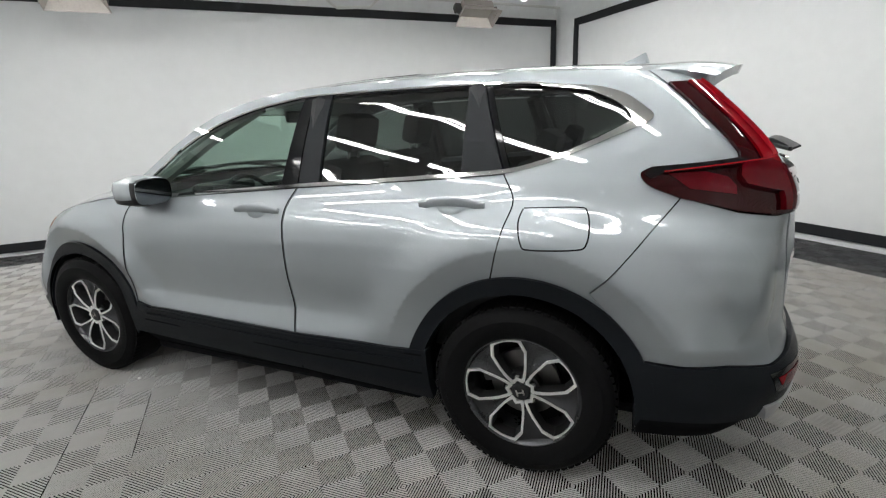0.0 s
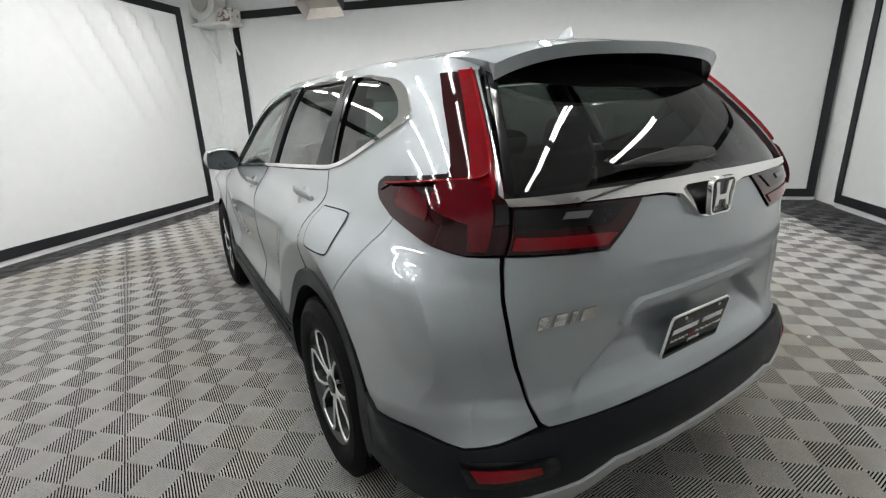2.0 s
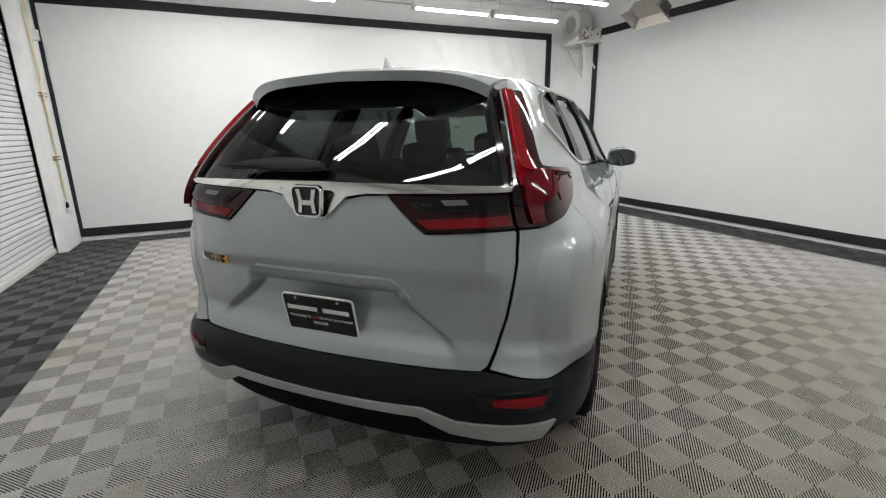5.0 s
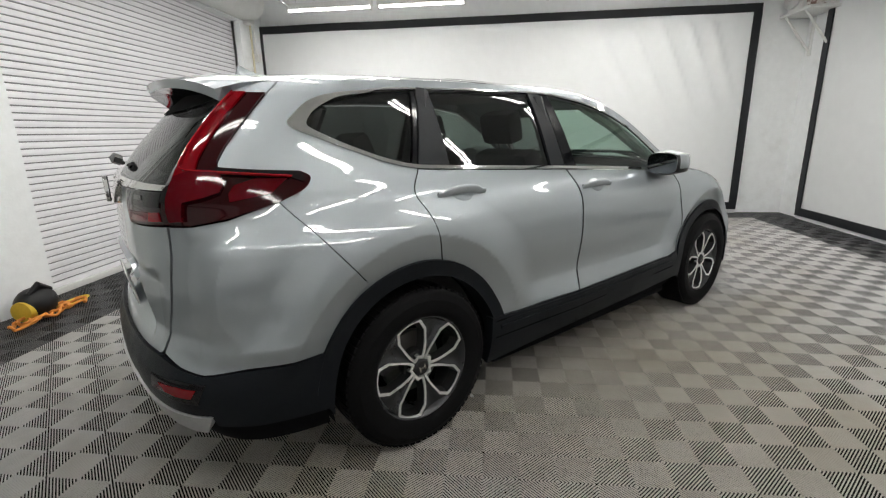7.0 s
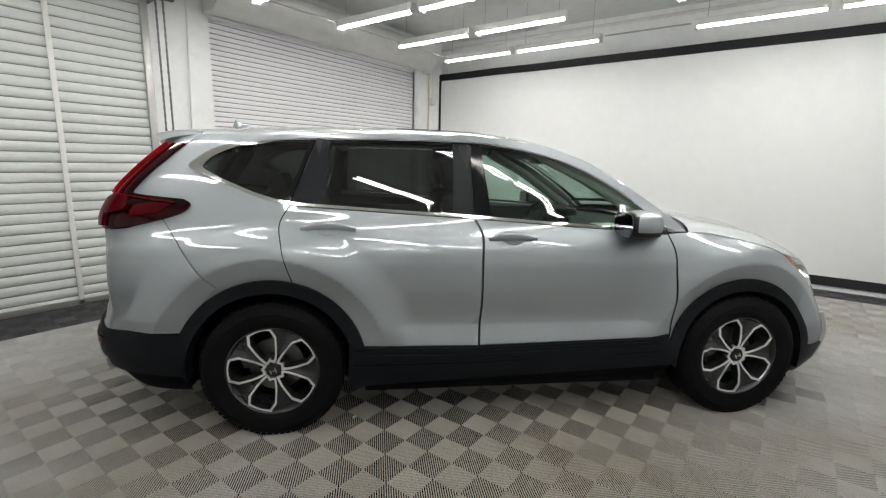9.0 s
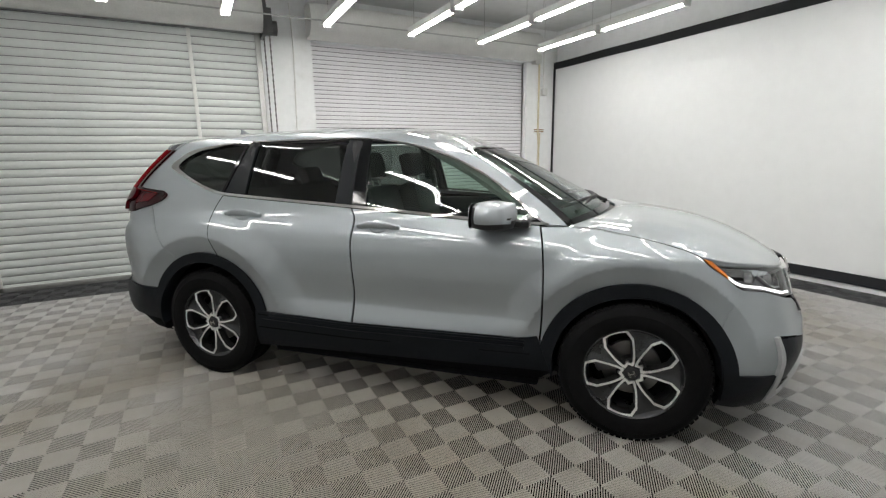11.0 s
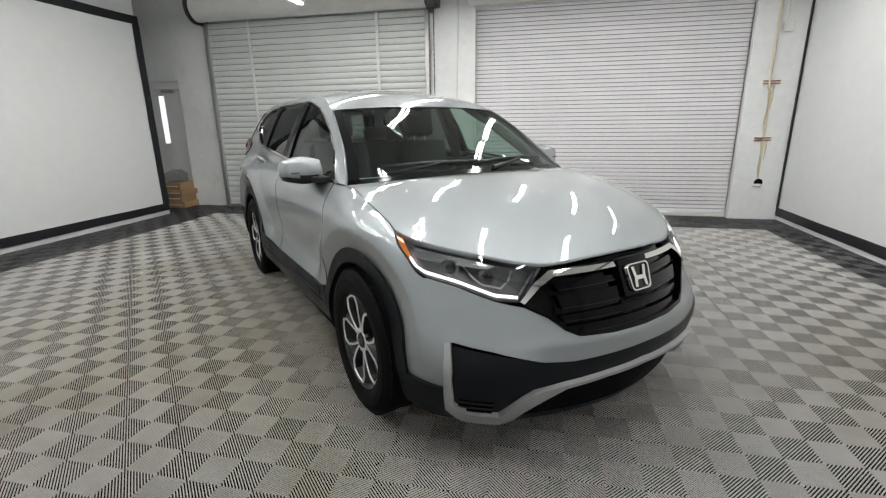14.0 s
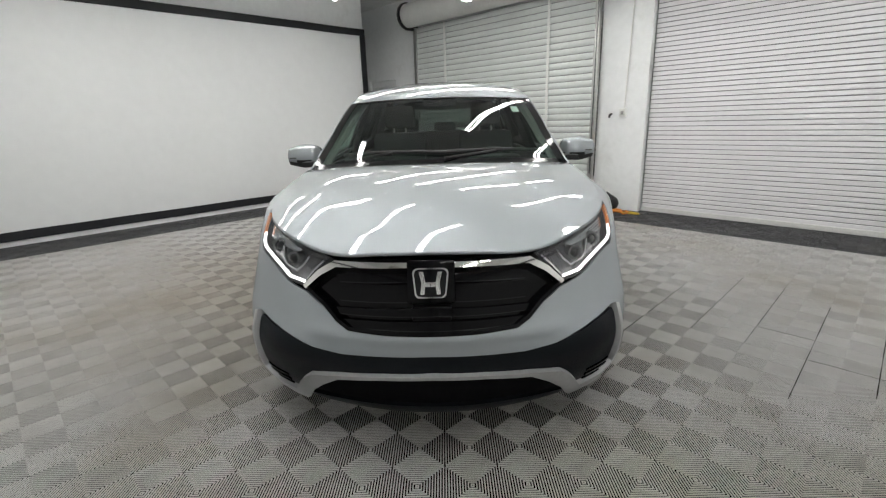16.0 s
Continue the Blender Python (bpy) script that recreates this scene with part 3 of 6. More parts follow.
def services():
    m = empty("shutter_roll")
    tagged(m, "rolled-up grey shutter curtain above its opening", "shutter roll")
    bm = bmesh.new()
    add_tube(bm, (-4.42, 3.60, 3.24), (-0.62, 3.60, 3.24), 0.21, 28)
    part("coil", bm, FIX_WHITE, m)
    for u in (-4.46, -0.60):
        bm = bmesh.new()
        add_tube(bm, (u - 0.02, 3.60, 3.24), (u + 0.02, 3.60, 3.24), 0.235, 28)
        add_box(bm, (u - 0.02, 3.55, 3.0), (u + 0.02, 3.85, 3.3))
        part("end_plate", bm, STEEL, m)
    bm = bmesh.new()
    add_box(bm, (-0.60, 3.52, 3.02), (-0.50, 3.70, 3.32), 0.01)
    add_tube(bm, (-0.62, 3.61, 3.10), (-0.44, 3.61, 3.10), 0.09, 20)
    part("chain_hoist", bm, STEEL, m, "dark steel gear of the chain hoist")
    hood = empty("shutter_hood")
    tagged(hood, "white sheet-metal hood over the shutter roll", "shutter hood")
    bm = bmesh.new()
    prof = [(3.84, 3.06), (3.60, 3.06), (3.50, 3.14), (3.46, 3.27), (3.50, 3.40), (3.60, 3.47), (3.84, 3.48)]
    a = [bm.verts.new((-0.02, v, z)) for v, z in prof]
    b = [bm.verts.new((3.86, v, z)) for v, z in prof]
    for i in range(len(prof) - 1):
        bm.faces.new((a[i], b[i], b[i + 1], a[i + 1]))
    bm.faces.new(a[::-1])
    bm.faces.new(b)
    bmesh.ops.recalc_face_normals(bm, faces=bm.faces)
    part("hood_shell", bm, FIX_WHITE, hood, smooth=50)
    for u in (0.02, 0.98, 1.94, 2.90, 3.82):
        bm = bmesh.new()
        rows = [[bm.verts.new((u + du, 3.66 + (v - 3.66) * 1.025, 3.27 + (z - 3.27) * 1.025)) for du in (-0.02, 0.02)] for v, z in prof]
        for p, q in zip(rows, rows[1:]):
            bm.faces.new((p[0], p[1], q[1], q[0]))
        part("seam_band", bm, FIX_WHITE, hood, smooth=50)
    for u, lo in ((-0.60, 0.55), (-0.53, 0.50)):
        bm = bmesh.new()
        k = 0
        z = 3.05
        while z > lo:
            add_box(bm, (u - 0.010 + 0.004 * (k % 2), 3.62 - 0.004 * (k % 2), z - 0.034), (u + 0.010 - 0.004 * (k % 2), 3.626 + 0.004 * (k % 2), z))
            z -= 0.036
            k += 1
        tagged(part("hoist_chain", bm, STEEL, smooth=0), "hanging steel hoist chain of the shutter", "chain")
    tagged(part("conduit", rod([(-0.22, 3.84, 3.5), (-0.20, 3.84, 3.0), (-0.24, 3.84, 1.42)], 0.010), FIX_WHITE), "thin white cable down the wall", "cable")
    sw = empty("switch_box")
    tagged(sw, "small white switch box on the wall", "switch")
    part("box_body", box((-0.30, 3.81, 1.32), (-0.21, 3.86, 1.43), 0.006), FIX_WHITE, sw)
    part("button", box((-0.275, 3.803, 1.35), (-0.235, 3.812, 1.40), 0.004), GALV, sw)
    part("wall_hook", rod([(-0.43, 3.86, 1.36), (-0.43, 3.80, 1.35), (-0.43, 3.79, 1.31)], 0.014), STEEL, sw)
    pip = empty("wall_pipe")
    tagged(pip, "white pipe with rusty clamps on the wall", "pipe")
    part("pipe", rod([(4.06, 3.83, 3.35), (4.06, 3.83, 1.80)], 0.016), CREAM, pip)
    part("pipe_stub", rod([(4.06, 3.845, 1.82), (4.10, 3.845, 1.76), (4.11, 3.845, 0.60)], 0.012), CREAM, pip, "yellowed rusty lower pipe")
    for z in (1.88, 1.13):
        part("clamp", box((3.99, 3.828, z - 0.022), (4.19, 3.858, z - 0.008)), RUST, pip, smooth=0)
        part("clamp", box((3.99, 3.828, z + 0.012), (4.19, 3.858, z + 0.026)), RUST, pip, smooth=0)
    for u, z0, z1, w in ((4.085, 1.86, 1.22, 0.022), (4.125, 1.84, 1.50, 0.014), (4.10, 1.10, 0.66, 0.026), (4.15, 1.11, 0.84, 0.012)):
        bm = bmesh.new()
        rows = []
        for k in range(9):
            f = k / 8
            half = w * (1 - f)**0.6 * (0.75 + 0.5 * noise.noise(Vector((u * 9, f * 6, z0)))) + 0.002
            mid = u + 0.012 * noise.noise(Vector((u * 5, f * 3, 2.0)))
            rows.append([bm.verts.new((mid + s * half, 3.8588, z0 + (z1 - z0) * f)) for s in (-1, 1)])
        for p, q in zip(rows, rows[1:]):
            bm.faces.new((p[0], q[0], q[1], p[1]))
        part("rust_drip", bm, STAIN, pip, "yellow-brown rust drip on the wall")
    jb = empty("junction_box")
    tagged(jb, "grey junction boxes by the shutter hood", "junction box")
    part("upper_box", box((3.90, 3.74, 3.02), (4.04, 3.86, 3.20), 0.008), FIX_WHITE, jb)
    part("lower_box", box((4.12, 3.78, 2.50), (4.22, 3.86, 2.62), 0.008), FIX_WHITE, jb)
    part("link_pipe", rod([(4.15, 3.82, 2.62), (4.15, 3.82, 3.40)], 0.011), FIX_WHITE, jb)
    so = empty("wall_hole")
    tagged(so, "ragged broken hole in the plaster", "hole")
    # flat black disc on the wall face, painted shade for the hole's inside
    bm = bmesh.new()
    add_tube(bm, (4.13, 3.850, 0.53), (4.13, 3.858, 0.53), 0.055, 14)
    part("hole_shade", bm, SHELL, so)
    bm = bmesh.new()
    got = bmesh.ops.create_icosphere(bm, subdivisions=2, radius=0.05)["verts"]
    for v in got:
        v.co = Vector((4.11 + v.co.x * 1.5, 3.84 + v.co.y * 0.5, 0.49 + v.co.z * 0.5)) + 0.01 * Vector((noise.noise(v.co * 30), 0, noise.noise(v.co * 40)))
    part("plaster_crumb", bm, PAPER, so)
    tagged(part("ceiling_pipe", rod([(U0, -4.44, 3.30), (-1.75, -4.44, 3.30), (-1.55, -4.44, 3.13), (-1.05, -4.44, 3.10), (-0.85, -4.44, 3.25), (2.6, -4.44, 3.30)], 0.020), FIX_WHITE), "white gas pipe along the wall", "pipe")
    tagged(part("light_conduit", rod([(-2.3, 2.83, 3.05), (3.3, 2.80, 3.05)], 0.009), GALV), "thin steel conduit joining the lamp rows", "conduit")
    tagged(part("light_conduit", rod([(3.25, 0.38, 3.05), (3.25, -0.58, 3.05)], 0.009), GALV), "thin steel conduit joining two battens", "conduit")
    tagged(part("ledge_pipe", rod([(4.40, 3.80, 3.50), (4.40, -4.4, 3.50)], 0.022), FIX_WHITE), "white pipe under the ceiling", "pipe")


def rib_tile():
    """One ribbed tile, 2 by 2 squares: in each the ribs run across its diagonal, turning from square to square."""
    q, ribs, foot, edge = 0.1524, 20, -0.0045, 0.0010
    verts, faces = [], []
    step = q * math.sqrt(2) / ribs
    for m in range(2):
        for n in range(2):
            for k in range(ribs):
                d0, d1 = (k + 0.295) * step, (k + 0.705) * step
                base = len(verts)
                for d, h in ((d0, foot), (d0, -edge), (d0 + edge, 0), (d1 - edge, 0), (d1, -edge), (d1, foot)):
                    c = d * math.sqrt(2)
                    for x, y in ((max(0, c - q), min(q, c)), (min(q, c), max(0, c - q))):
                        if (m + n) % 2:
                            x = q - x
                        verts.append((m * q + x, n * q + y, h))
                for i in range(base, base + 10, 2):
                    faces.append((i, i + 2, i + 3, i + 1) if (m + n) % 2 else (i, i + 1, i + 3, i + 2))
    return np.array(verts), faces


def tiles():
    verts, faces = rib_tile()
    s, u_off, v_off = 0.3048, 0.0484, 0.0750
    floor = bpy.data.objects["floor"]
    meshes = {}
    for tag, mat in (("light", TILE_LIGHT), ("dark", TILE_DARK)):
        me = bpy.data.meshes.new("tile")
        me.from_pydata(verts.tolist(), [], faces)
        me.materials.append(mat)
        meshes[tag] = me
    cells = []
    for i in range(-23, 17):
        for j in range(-17, 15):
            u, v = u_off + i * s, v_off + j * s
            if u + s < (U0 - 0.01 if v < 2.9 else U0 - 1.4) or u > U1 or v + s < V0 - 0.01 or v > V1 + 0.14:
                continue
            cu, cv = u + s / 2, v + s / 2
            dark = cu > 3.92 or cu < -4.25 or cv > 3.12 or cv < -3.90
            cells.append((math.hypot(cu + 0.1, cv + 0.1) + 2.0 * (math.hypot(cu, cv) < 1.2), u, v, "dark" if dark else "light"))
    cells.sort()
    for _, u, v, tag in cells[:300]:
        ob = new("tile", meshes[tag])
        ob.parent = floor
        ob.location = (u, v, 0)
    for tag, mat in (("light", TILE_LIGHT), ("dark", TILE_DARK)):
        rest = [(u, v) for _, u, v, g in cells[300:] if g == tag]
        allv = np.concatenate([verts + (u, v, 0) for u, v in rest])
        allf = (np.array(faces)[None] + (np.arange(len(rest)) * len(verts))[:, None, None]).reshape(-1, 4)
        me = bpy.data.meshes.new("tile_field")
        me.from_pydata(allv.tolist(), [], allf.tolist())
        me.materials.append(mat)
        ob = new("tile_field", me)
        ob.parent = floor
        tagged(ob, "ribbed %s grey floor tiles" % tag, kind="stuff")


def joints():
    """Tile joints that have opened and filled with dirt."""
    t, u_off, v_off = 0.3048, 0.0484, 0.0750
    bm = bmesh.new()
    runs = [("v", 7, 1.0, 5.1), ("v", 8, -0.7, 4.2), ("v", 6, 1.0, 5.2), ("v", 9, 0.2, 5.6), ("v", 5, 1.2, 3.6), ("u", 1, 8.0, 9.2), ("u", 2, 7.0, 8.0), ("v", 4, 0.2, 2.1), ("v", 5, -0.6, 1.0)]
    for way, line_no, a, b in runs:
        n = max(2, int((b - a) * 5))
        rows = []
        for k in range(n + 1):
            f = (a + (b - a) * k / n) * t
            half = 0.0020 + 0.0026 * noise.noise(Vector((f * 9, line_no, 4.2)))
            side = ((line_no * t - half, f), (line_no * t + half, f))
            rows.append([bm.verts.new(((p if way == "v" else p[::-1])[0] + u_off, (p if way == "v" else p[::-1])[1] + v_off, 0.0007)) for p in side])
        for p, q in zip(rows, rows[1:]):
            bm.faces.new((p[0], p[1], q[1], q[0]))
    bmesh.ops.recalc_face_normals(bm, faces=bm.faces)
    tagged(part("joint_dirt", bm, SUB, bpy.data.objects["floor"], smooth=0), "dark dirt in opened tile joints", kind="stuff")


room()
screen("backdrop_screen", (4.45, 3.93), (4.45, -3.83), 0.06, 3.08,
       [(5.3, 0.55, 1.5, 0.05, 0.045), (5.8, 0.50, 1.7, 0.075, 0.04), (6.25, 0.45, 1.6, 0.085, 0.038), (6.65, 0.42, 1.5, 0.085, 0.036), (7.0, 0.36, 1.4, 0.07, 0.036)]).location = (0, 0, 0)
screen("backdrop_screen", (3.98, -4.49), (-5.0, -4.49), 0.05, 3.10).location = (0, 0, 0)
screen("backdrop_screen", (-5.01, -3.94), (-5.01, 2.97), 0.07, 3.02).location = (0, 0, 0)
shutter("shutter", -4.40, -0.70, 3.79, 0.0, 3.05, 0.0915, DOOR_GREY, "closed grey-green steel roller shutter with curved slats", True, (-3.65, -1.46))
shutter("shutter", 0.05, 3.80, 4.00, 0.0, 3.08, 0.0590, DOOR_WHITE, "closed white steel roller shutter with flat slats", False)
# the two rows at u -3.30 are unseen, added to brighten the west side
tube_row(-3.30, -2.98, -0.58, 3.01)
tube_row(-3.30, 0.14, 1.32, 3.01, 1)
for u in (-2.20, -1.09, 0.01, 1.11, 2.18, 3.25):
    tube_row(u, 0.42, 2.85, 3.01)
    tube_row(u, -3.05, -0.62, 3.01)
heater(1.95, -3.55, 0.0)
heater(-2.85, -3.45, 0.0)
fan_on_shelf()
entry_door()
pile()
services()

# ---- body skin of the car: plan outlines stacked over height ----
def hermite(table):
    """A smooth curve through rows of (position, value)."""
    px, py = np.array([r[0] for r in table], float), np.array([r[1] for r in table], float)
    slope = np.gradient(py, px)

    def at(v):
        v = np.clip(np.asarray(v, float), px[0], px[-1])
        k = np.clip(np.searchsorted(px, v) - 1, 0, len(px) - 2)
        h = px[k + 1] - px[k]
        t = (v - px[k]) / h
        return ((2 * t**3 - 3 * t**2 + 1) * py[k] + (t**3 - 2 * t**2 + t) * h * slope[k]
                + (3 * t**2 - 2 * t**3) * py[k + 1] + (t**3 - t**2) * h * slope[k + 1])
    return at


def ramp(v, a, b):
    t = np.clip((np.asarray(v, float) - a) / (b - a), 0, 1)
    return t * t * (3 - 2 * t)


half_width = hermite([(0.14, 0.80), (0.22, 0.86), (0.30, 0.895), (0.40, 0.912), (0.50, 0.912), (0.60, 0.900), (0.74, 0.897), (0.86, 0.903), (0.95, 0.900),
                      (1.01, 0.887), (1.06, 0.860), (1.11, 0.824), (1.20, 0.784), (1.30, 0.741), (1.40, 0.693), (1.50, 0.638), (1.56, 0.597), (1.60, 0.556), (1.63, 0.505), (1.66, 0.42)])
tail_x = hermite([(0.14, -2.12), (0.22, -2.20), (0.32, -2.275), (0.42, -2.322), (0.50, -2.342), (0.57, -2.338), (0.62, -2.316), (0.67, -2.302), (0.76, -2.296), (0.86, -2.293), (0.94, -2.290),
                  (1.02, -2.286), (1.10, -2.279), (1.17, -2.266), (1.23, -2.242), (1.30, -2.195), (1.40, -2.110), (1.50, -2.010), (1.58, -1.915), (1.66, -1.80)])
nose_x = hermite([(0.14, 2.12), (0.20, 2.175), (0.28, 2.222), (0.38, 2.258), (0.48, 2.268), (0.58, 2.263), (0.68, 2.244), (0.78, 2.205), (0.86, 2.15), (0.92, 2.09), (1.0, 2.03), (1.2, 2.0), (1.66, 2.0)])
HUB_X, HUB_Z = 1.33, 0.365
N_CTRL = 22


def skin(s, z):
    """Place on the left half of the skin. s runs from the tail's middle (0) along the flank to the nose's middle (21)."""
    s, z = np.broadcast_arrays(np.asarray(s, float), np.asarray(z, float))
    w, xr, xf = half_width(z), tail_x(z), nose_x(z)
    up = ramp(z, 1.02, 1.16)
    hi, sw = ramp(z, 0.92, 1.12), 0.78 + 0.22 * ramp(z, 0.45, 0.72)
    one = np.ones_like(w)
    g, low = ramp(z, 1.10, 1.30), 1 - ramp(z, 0.66, 0.82)
    cx = [xr, xr + 0.004, xr + 0.022, xr + 0.065 - 0.015 * up, xr + 0.16 - 0.035 * up, xr + 0.36 - 0.03 * up, xr + 0.62, -1.32 * one, -0.98 * one, -0.64 * one, -0.30 * one, 0.04 * one,
          0.38 * one, 0.72 * one, 1.06 * one, 1.38 * one, xf - 0.62 * sw, xf - 0.40 * sw, xf - 0.245 * sw, xf - 0.14 * sw, xf - 0.03 * sw, xf]
    cy = [0, 0.25, 0.50, 0.735 + 0.013 * up, 0.910 + 0.032 * up, 0.985 + 0.015 * up, 1.0, 1.0, 1.0, 1.0, 1.0, 1.0, 1.0 - 0.012 * g, 0.995 - 0.01 * hi - 0.034 * g, 0.99 - 0.055 * hi - 0.03 * g, 0.985 - 0.09 * hi, 0.955 - 0.10 * hi + 0.012 * low, 0.875 - 0.08 * hi + 0.022 * low, 0.75 + 0.012 * low, 0.585, 0.27, 0]
    cx = np.stack([c * one for c in cx])
    cy = np.stack([c * w for c in cy])
    cx = np.concatenate([cx[1:2], cx, cx[-2:-1]])
    cy = np.concatenate([-cy[1:2], cy, -cy[-2:-1]])
    k = np.clip(np.floor(s).astype(int), 0, N_CTRL - 2)
    t = s - k
    bas = [(1 - t)**3 / 6, (3 * t**3 - 6 * t**2 + 4) / 6, (-3 * t**3 + 3 * t**2 + 3 * t + 1) / 6, t**3 / 6]
    x = sum(b * np.take_along_axis(cx, (k + i)[None], 0)[0] for i, b in enumerate(bas))
    y = sum(b * np.take_along_axis(cy, (k + i)[None], 0)[0] for i, b in enumerate(bas))
    return x, y, z


def line(v, a, b):
    return np.clip((np.asarray(v, float) - a) / (b - a), 0, 1)


def sculpt(x, y, z):
    """How far the sheet metal swells (or sinks) from the plain skin."""
    d = 0.0
    # round each wheel the panel swells to a crisp edge, then slopes in towards the black arch
    for hx, crest, foot, reach in ((HUB_X, 0.560, 0.470, 0.16), (-HUB_X, 0.597, 0.493, 0.20)):
        r = np.hypot(x - hx, z - HUB_Z)
        low = ramp(z, 0.44, 0.62)
        d = d + low * np.where(r < crest, 0.034 * line(r, foot, crest), 0.034 * (1 - ramp(r, crest, crest + reach)))
    # hollow of the doors above the sill, deeper in front
    d = d - 0.020 * ramp(x, -0.95, -0.55) * ramp(x, 0.95, 0.75) * np.where(z < 0.60, 1 - 0.9 * line(z, 0.60, 0.48), 1 - ramp(z, 0.60, 0.80))
    # rear corner: a sharp upright edge with a flat panel inboard of it
    edge = 0.812 + 0.06 * (z - 0.62) + 0.035 * ramp(z, 0.80, 0.64)
    d = d + 0.022 * line(abs(y), edge - 0.075, edge) * ramp(x, -1.60, -2.0) * ramp(z, 0.585, 0.66) * ramp(z, 1.10, 0.98)
    d = d - 0.010 * line(abs(y), edge, edge - 0.06) * line(abs(y), 0.60, 0.70) * ramp(x, -1.9, -2.05) * ramp(z, 0.66, 0.72) * ramp(z, 1.08, 0.98)
    back = ramp(x, -2.05, -2.15)
    half = 0.30 + 0.20 * ramp(z, 0.87, 0.66)
    d = d - 0.044 * back * ramp(abs(y), half + 0.030, half - 0.016) * ramp(z, 0.625, 0.800) * ramp(z, 0.890, 0.868)
    d = d - 0.014 * back * ramp(abs(y), 0.66, 0.58) * ramp(z, 0.66, 0.72) * ramp(z, 0.96, 0.88)
    d = d + 0.008 * np.exp(-((z - 0.575) / 0.030)**2) * ramp(x, 1.95, 2.10) * ramp(abs(y), 0.62, 0.40)
    d = d + 0.014 * np.exp(-((z - 0.49) / 0.085)**2) * ramp(x, 1.90, 2.10)
    return d


def skin_at(s, z, lift=0.0):
    """Place and outward normal on the sculpted skin, lifted by so many metres."""
    def body(a, b):
        x, y, h = skin(a, b)
        return np.stack([x, y, h], -1)
    e = 2e-3
    s, z = np.asarray(s, float), np.asarray(z, float)

    def normal(f):
        n = np.cross(f(s + e, z) - f(s - e, z), f(s, z + e) - f(s, z - e))
        return n / np.maximum(np.linalg.norm(n, axis=-1, keepdims=True), 1e-9) * -1

    def full(a, b):
        p = body(a, b)
        q = np.cross(body(a + e, b) - body(a - e, b), body(a, b + e) - body(a, b - e))
        q = -q / np.maximum(np.linalg.norm(q, axis=-1, keepdims=True), 1e-9)
        return p + q * np.asarray(sculpt(p[..., 0], p[..., 1], p[..., 2]))[..., None]
    n = normal(full)
    return full(s, z) + n * np.asarray(lift)[..., None] if np.ndim(lift) else full(s, z) + n * lift, n
# ---- end of skin ----


def s_at(x, z):
    """The skin's s where it passes x at that height, along the flank."""
    g = np.linspace(2.0, 20.0, 721)
    px = skin(g, np.full_like(g, z))[0]
    return float(np.interp(x, px, g))


def arch(hx, r, a0, a1, n=18):
    """Part of a circle round a wheel, as (s, z)."""
    out = []
    for i in range(n + 1):
        a = radians(a0 + (a1 - a0) * i / n)
        z = HUB_Z + r * math.sin(a)
        out.append((s_at(hx + r * math.cos(a), z), z))
    return out


def sheet(outline, lift=0.0, depth=0.012, ds=0.16, dz=0.04):
    """A trimmed piece of the skin: its outline in (s, z), cut into small faces and laid on the skin, with a turned-in edge."""
    if isinstance(outline, tuple):
        return lay(band(outline), lift, depth)
    bm = bmesh.new()
    pts = []
    for p in outline:
        if not pts or math.hypot(p[0] - pts[-1][0], (p[1] - pts[-1][1]) * 8) > 1e-3:
            pts.append((float(p[0]), float(p[1])))
    if math.hypot(pts[0][0] - pts[-1][0], pts[0][1] - pts[-1][1]) < 1e-3:
        pts.pop()
    f = bm.faces.new([bm.verts.new((s, z, 0)) for s, z in pts])
    bm.normal_update()
    bmesh.ops.triangulate(bm, faces=[f])
    ss, zs = [p[0] for p in pts], [p[1] for p in pts]
    for k in range(int(min(ss) / ds), int(max(ss) / ds) + 1):
        bmesh.ops.bisect_plane(bm, geom=bm.verts[:] + bm.edges[:] + bm.faces[:], plane_co=(k * ds, 0, 0), plane_no=(1, 0, 0), dist=1e-5)
    for k in range(int(min(zs) / dz), int(max(zs) / dz) + 1):
        bmesh.ops.bisect_plane(bm, geom=bm.verts[:] + bm.edges[:] + bm.faces[:], plane_co=(0, k * dz, 0), plane_no=(0, 1, 0), dist=1e-5)
    return lay(bm, lift, depth)


def band(lines):
    """Faces between two lines of (s, z), one after another."""
    bm = bmesh.new()
    a, b = ([bm.verts.new((float(s), float(z), 0)) for s, z in line] for line in lines[1:])
    for i in range(len(a) - 1):
        bm.faces.new((a[i], a[i + 1], b[i + 1], b[i]))
    return bm


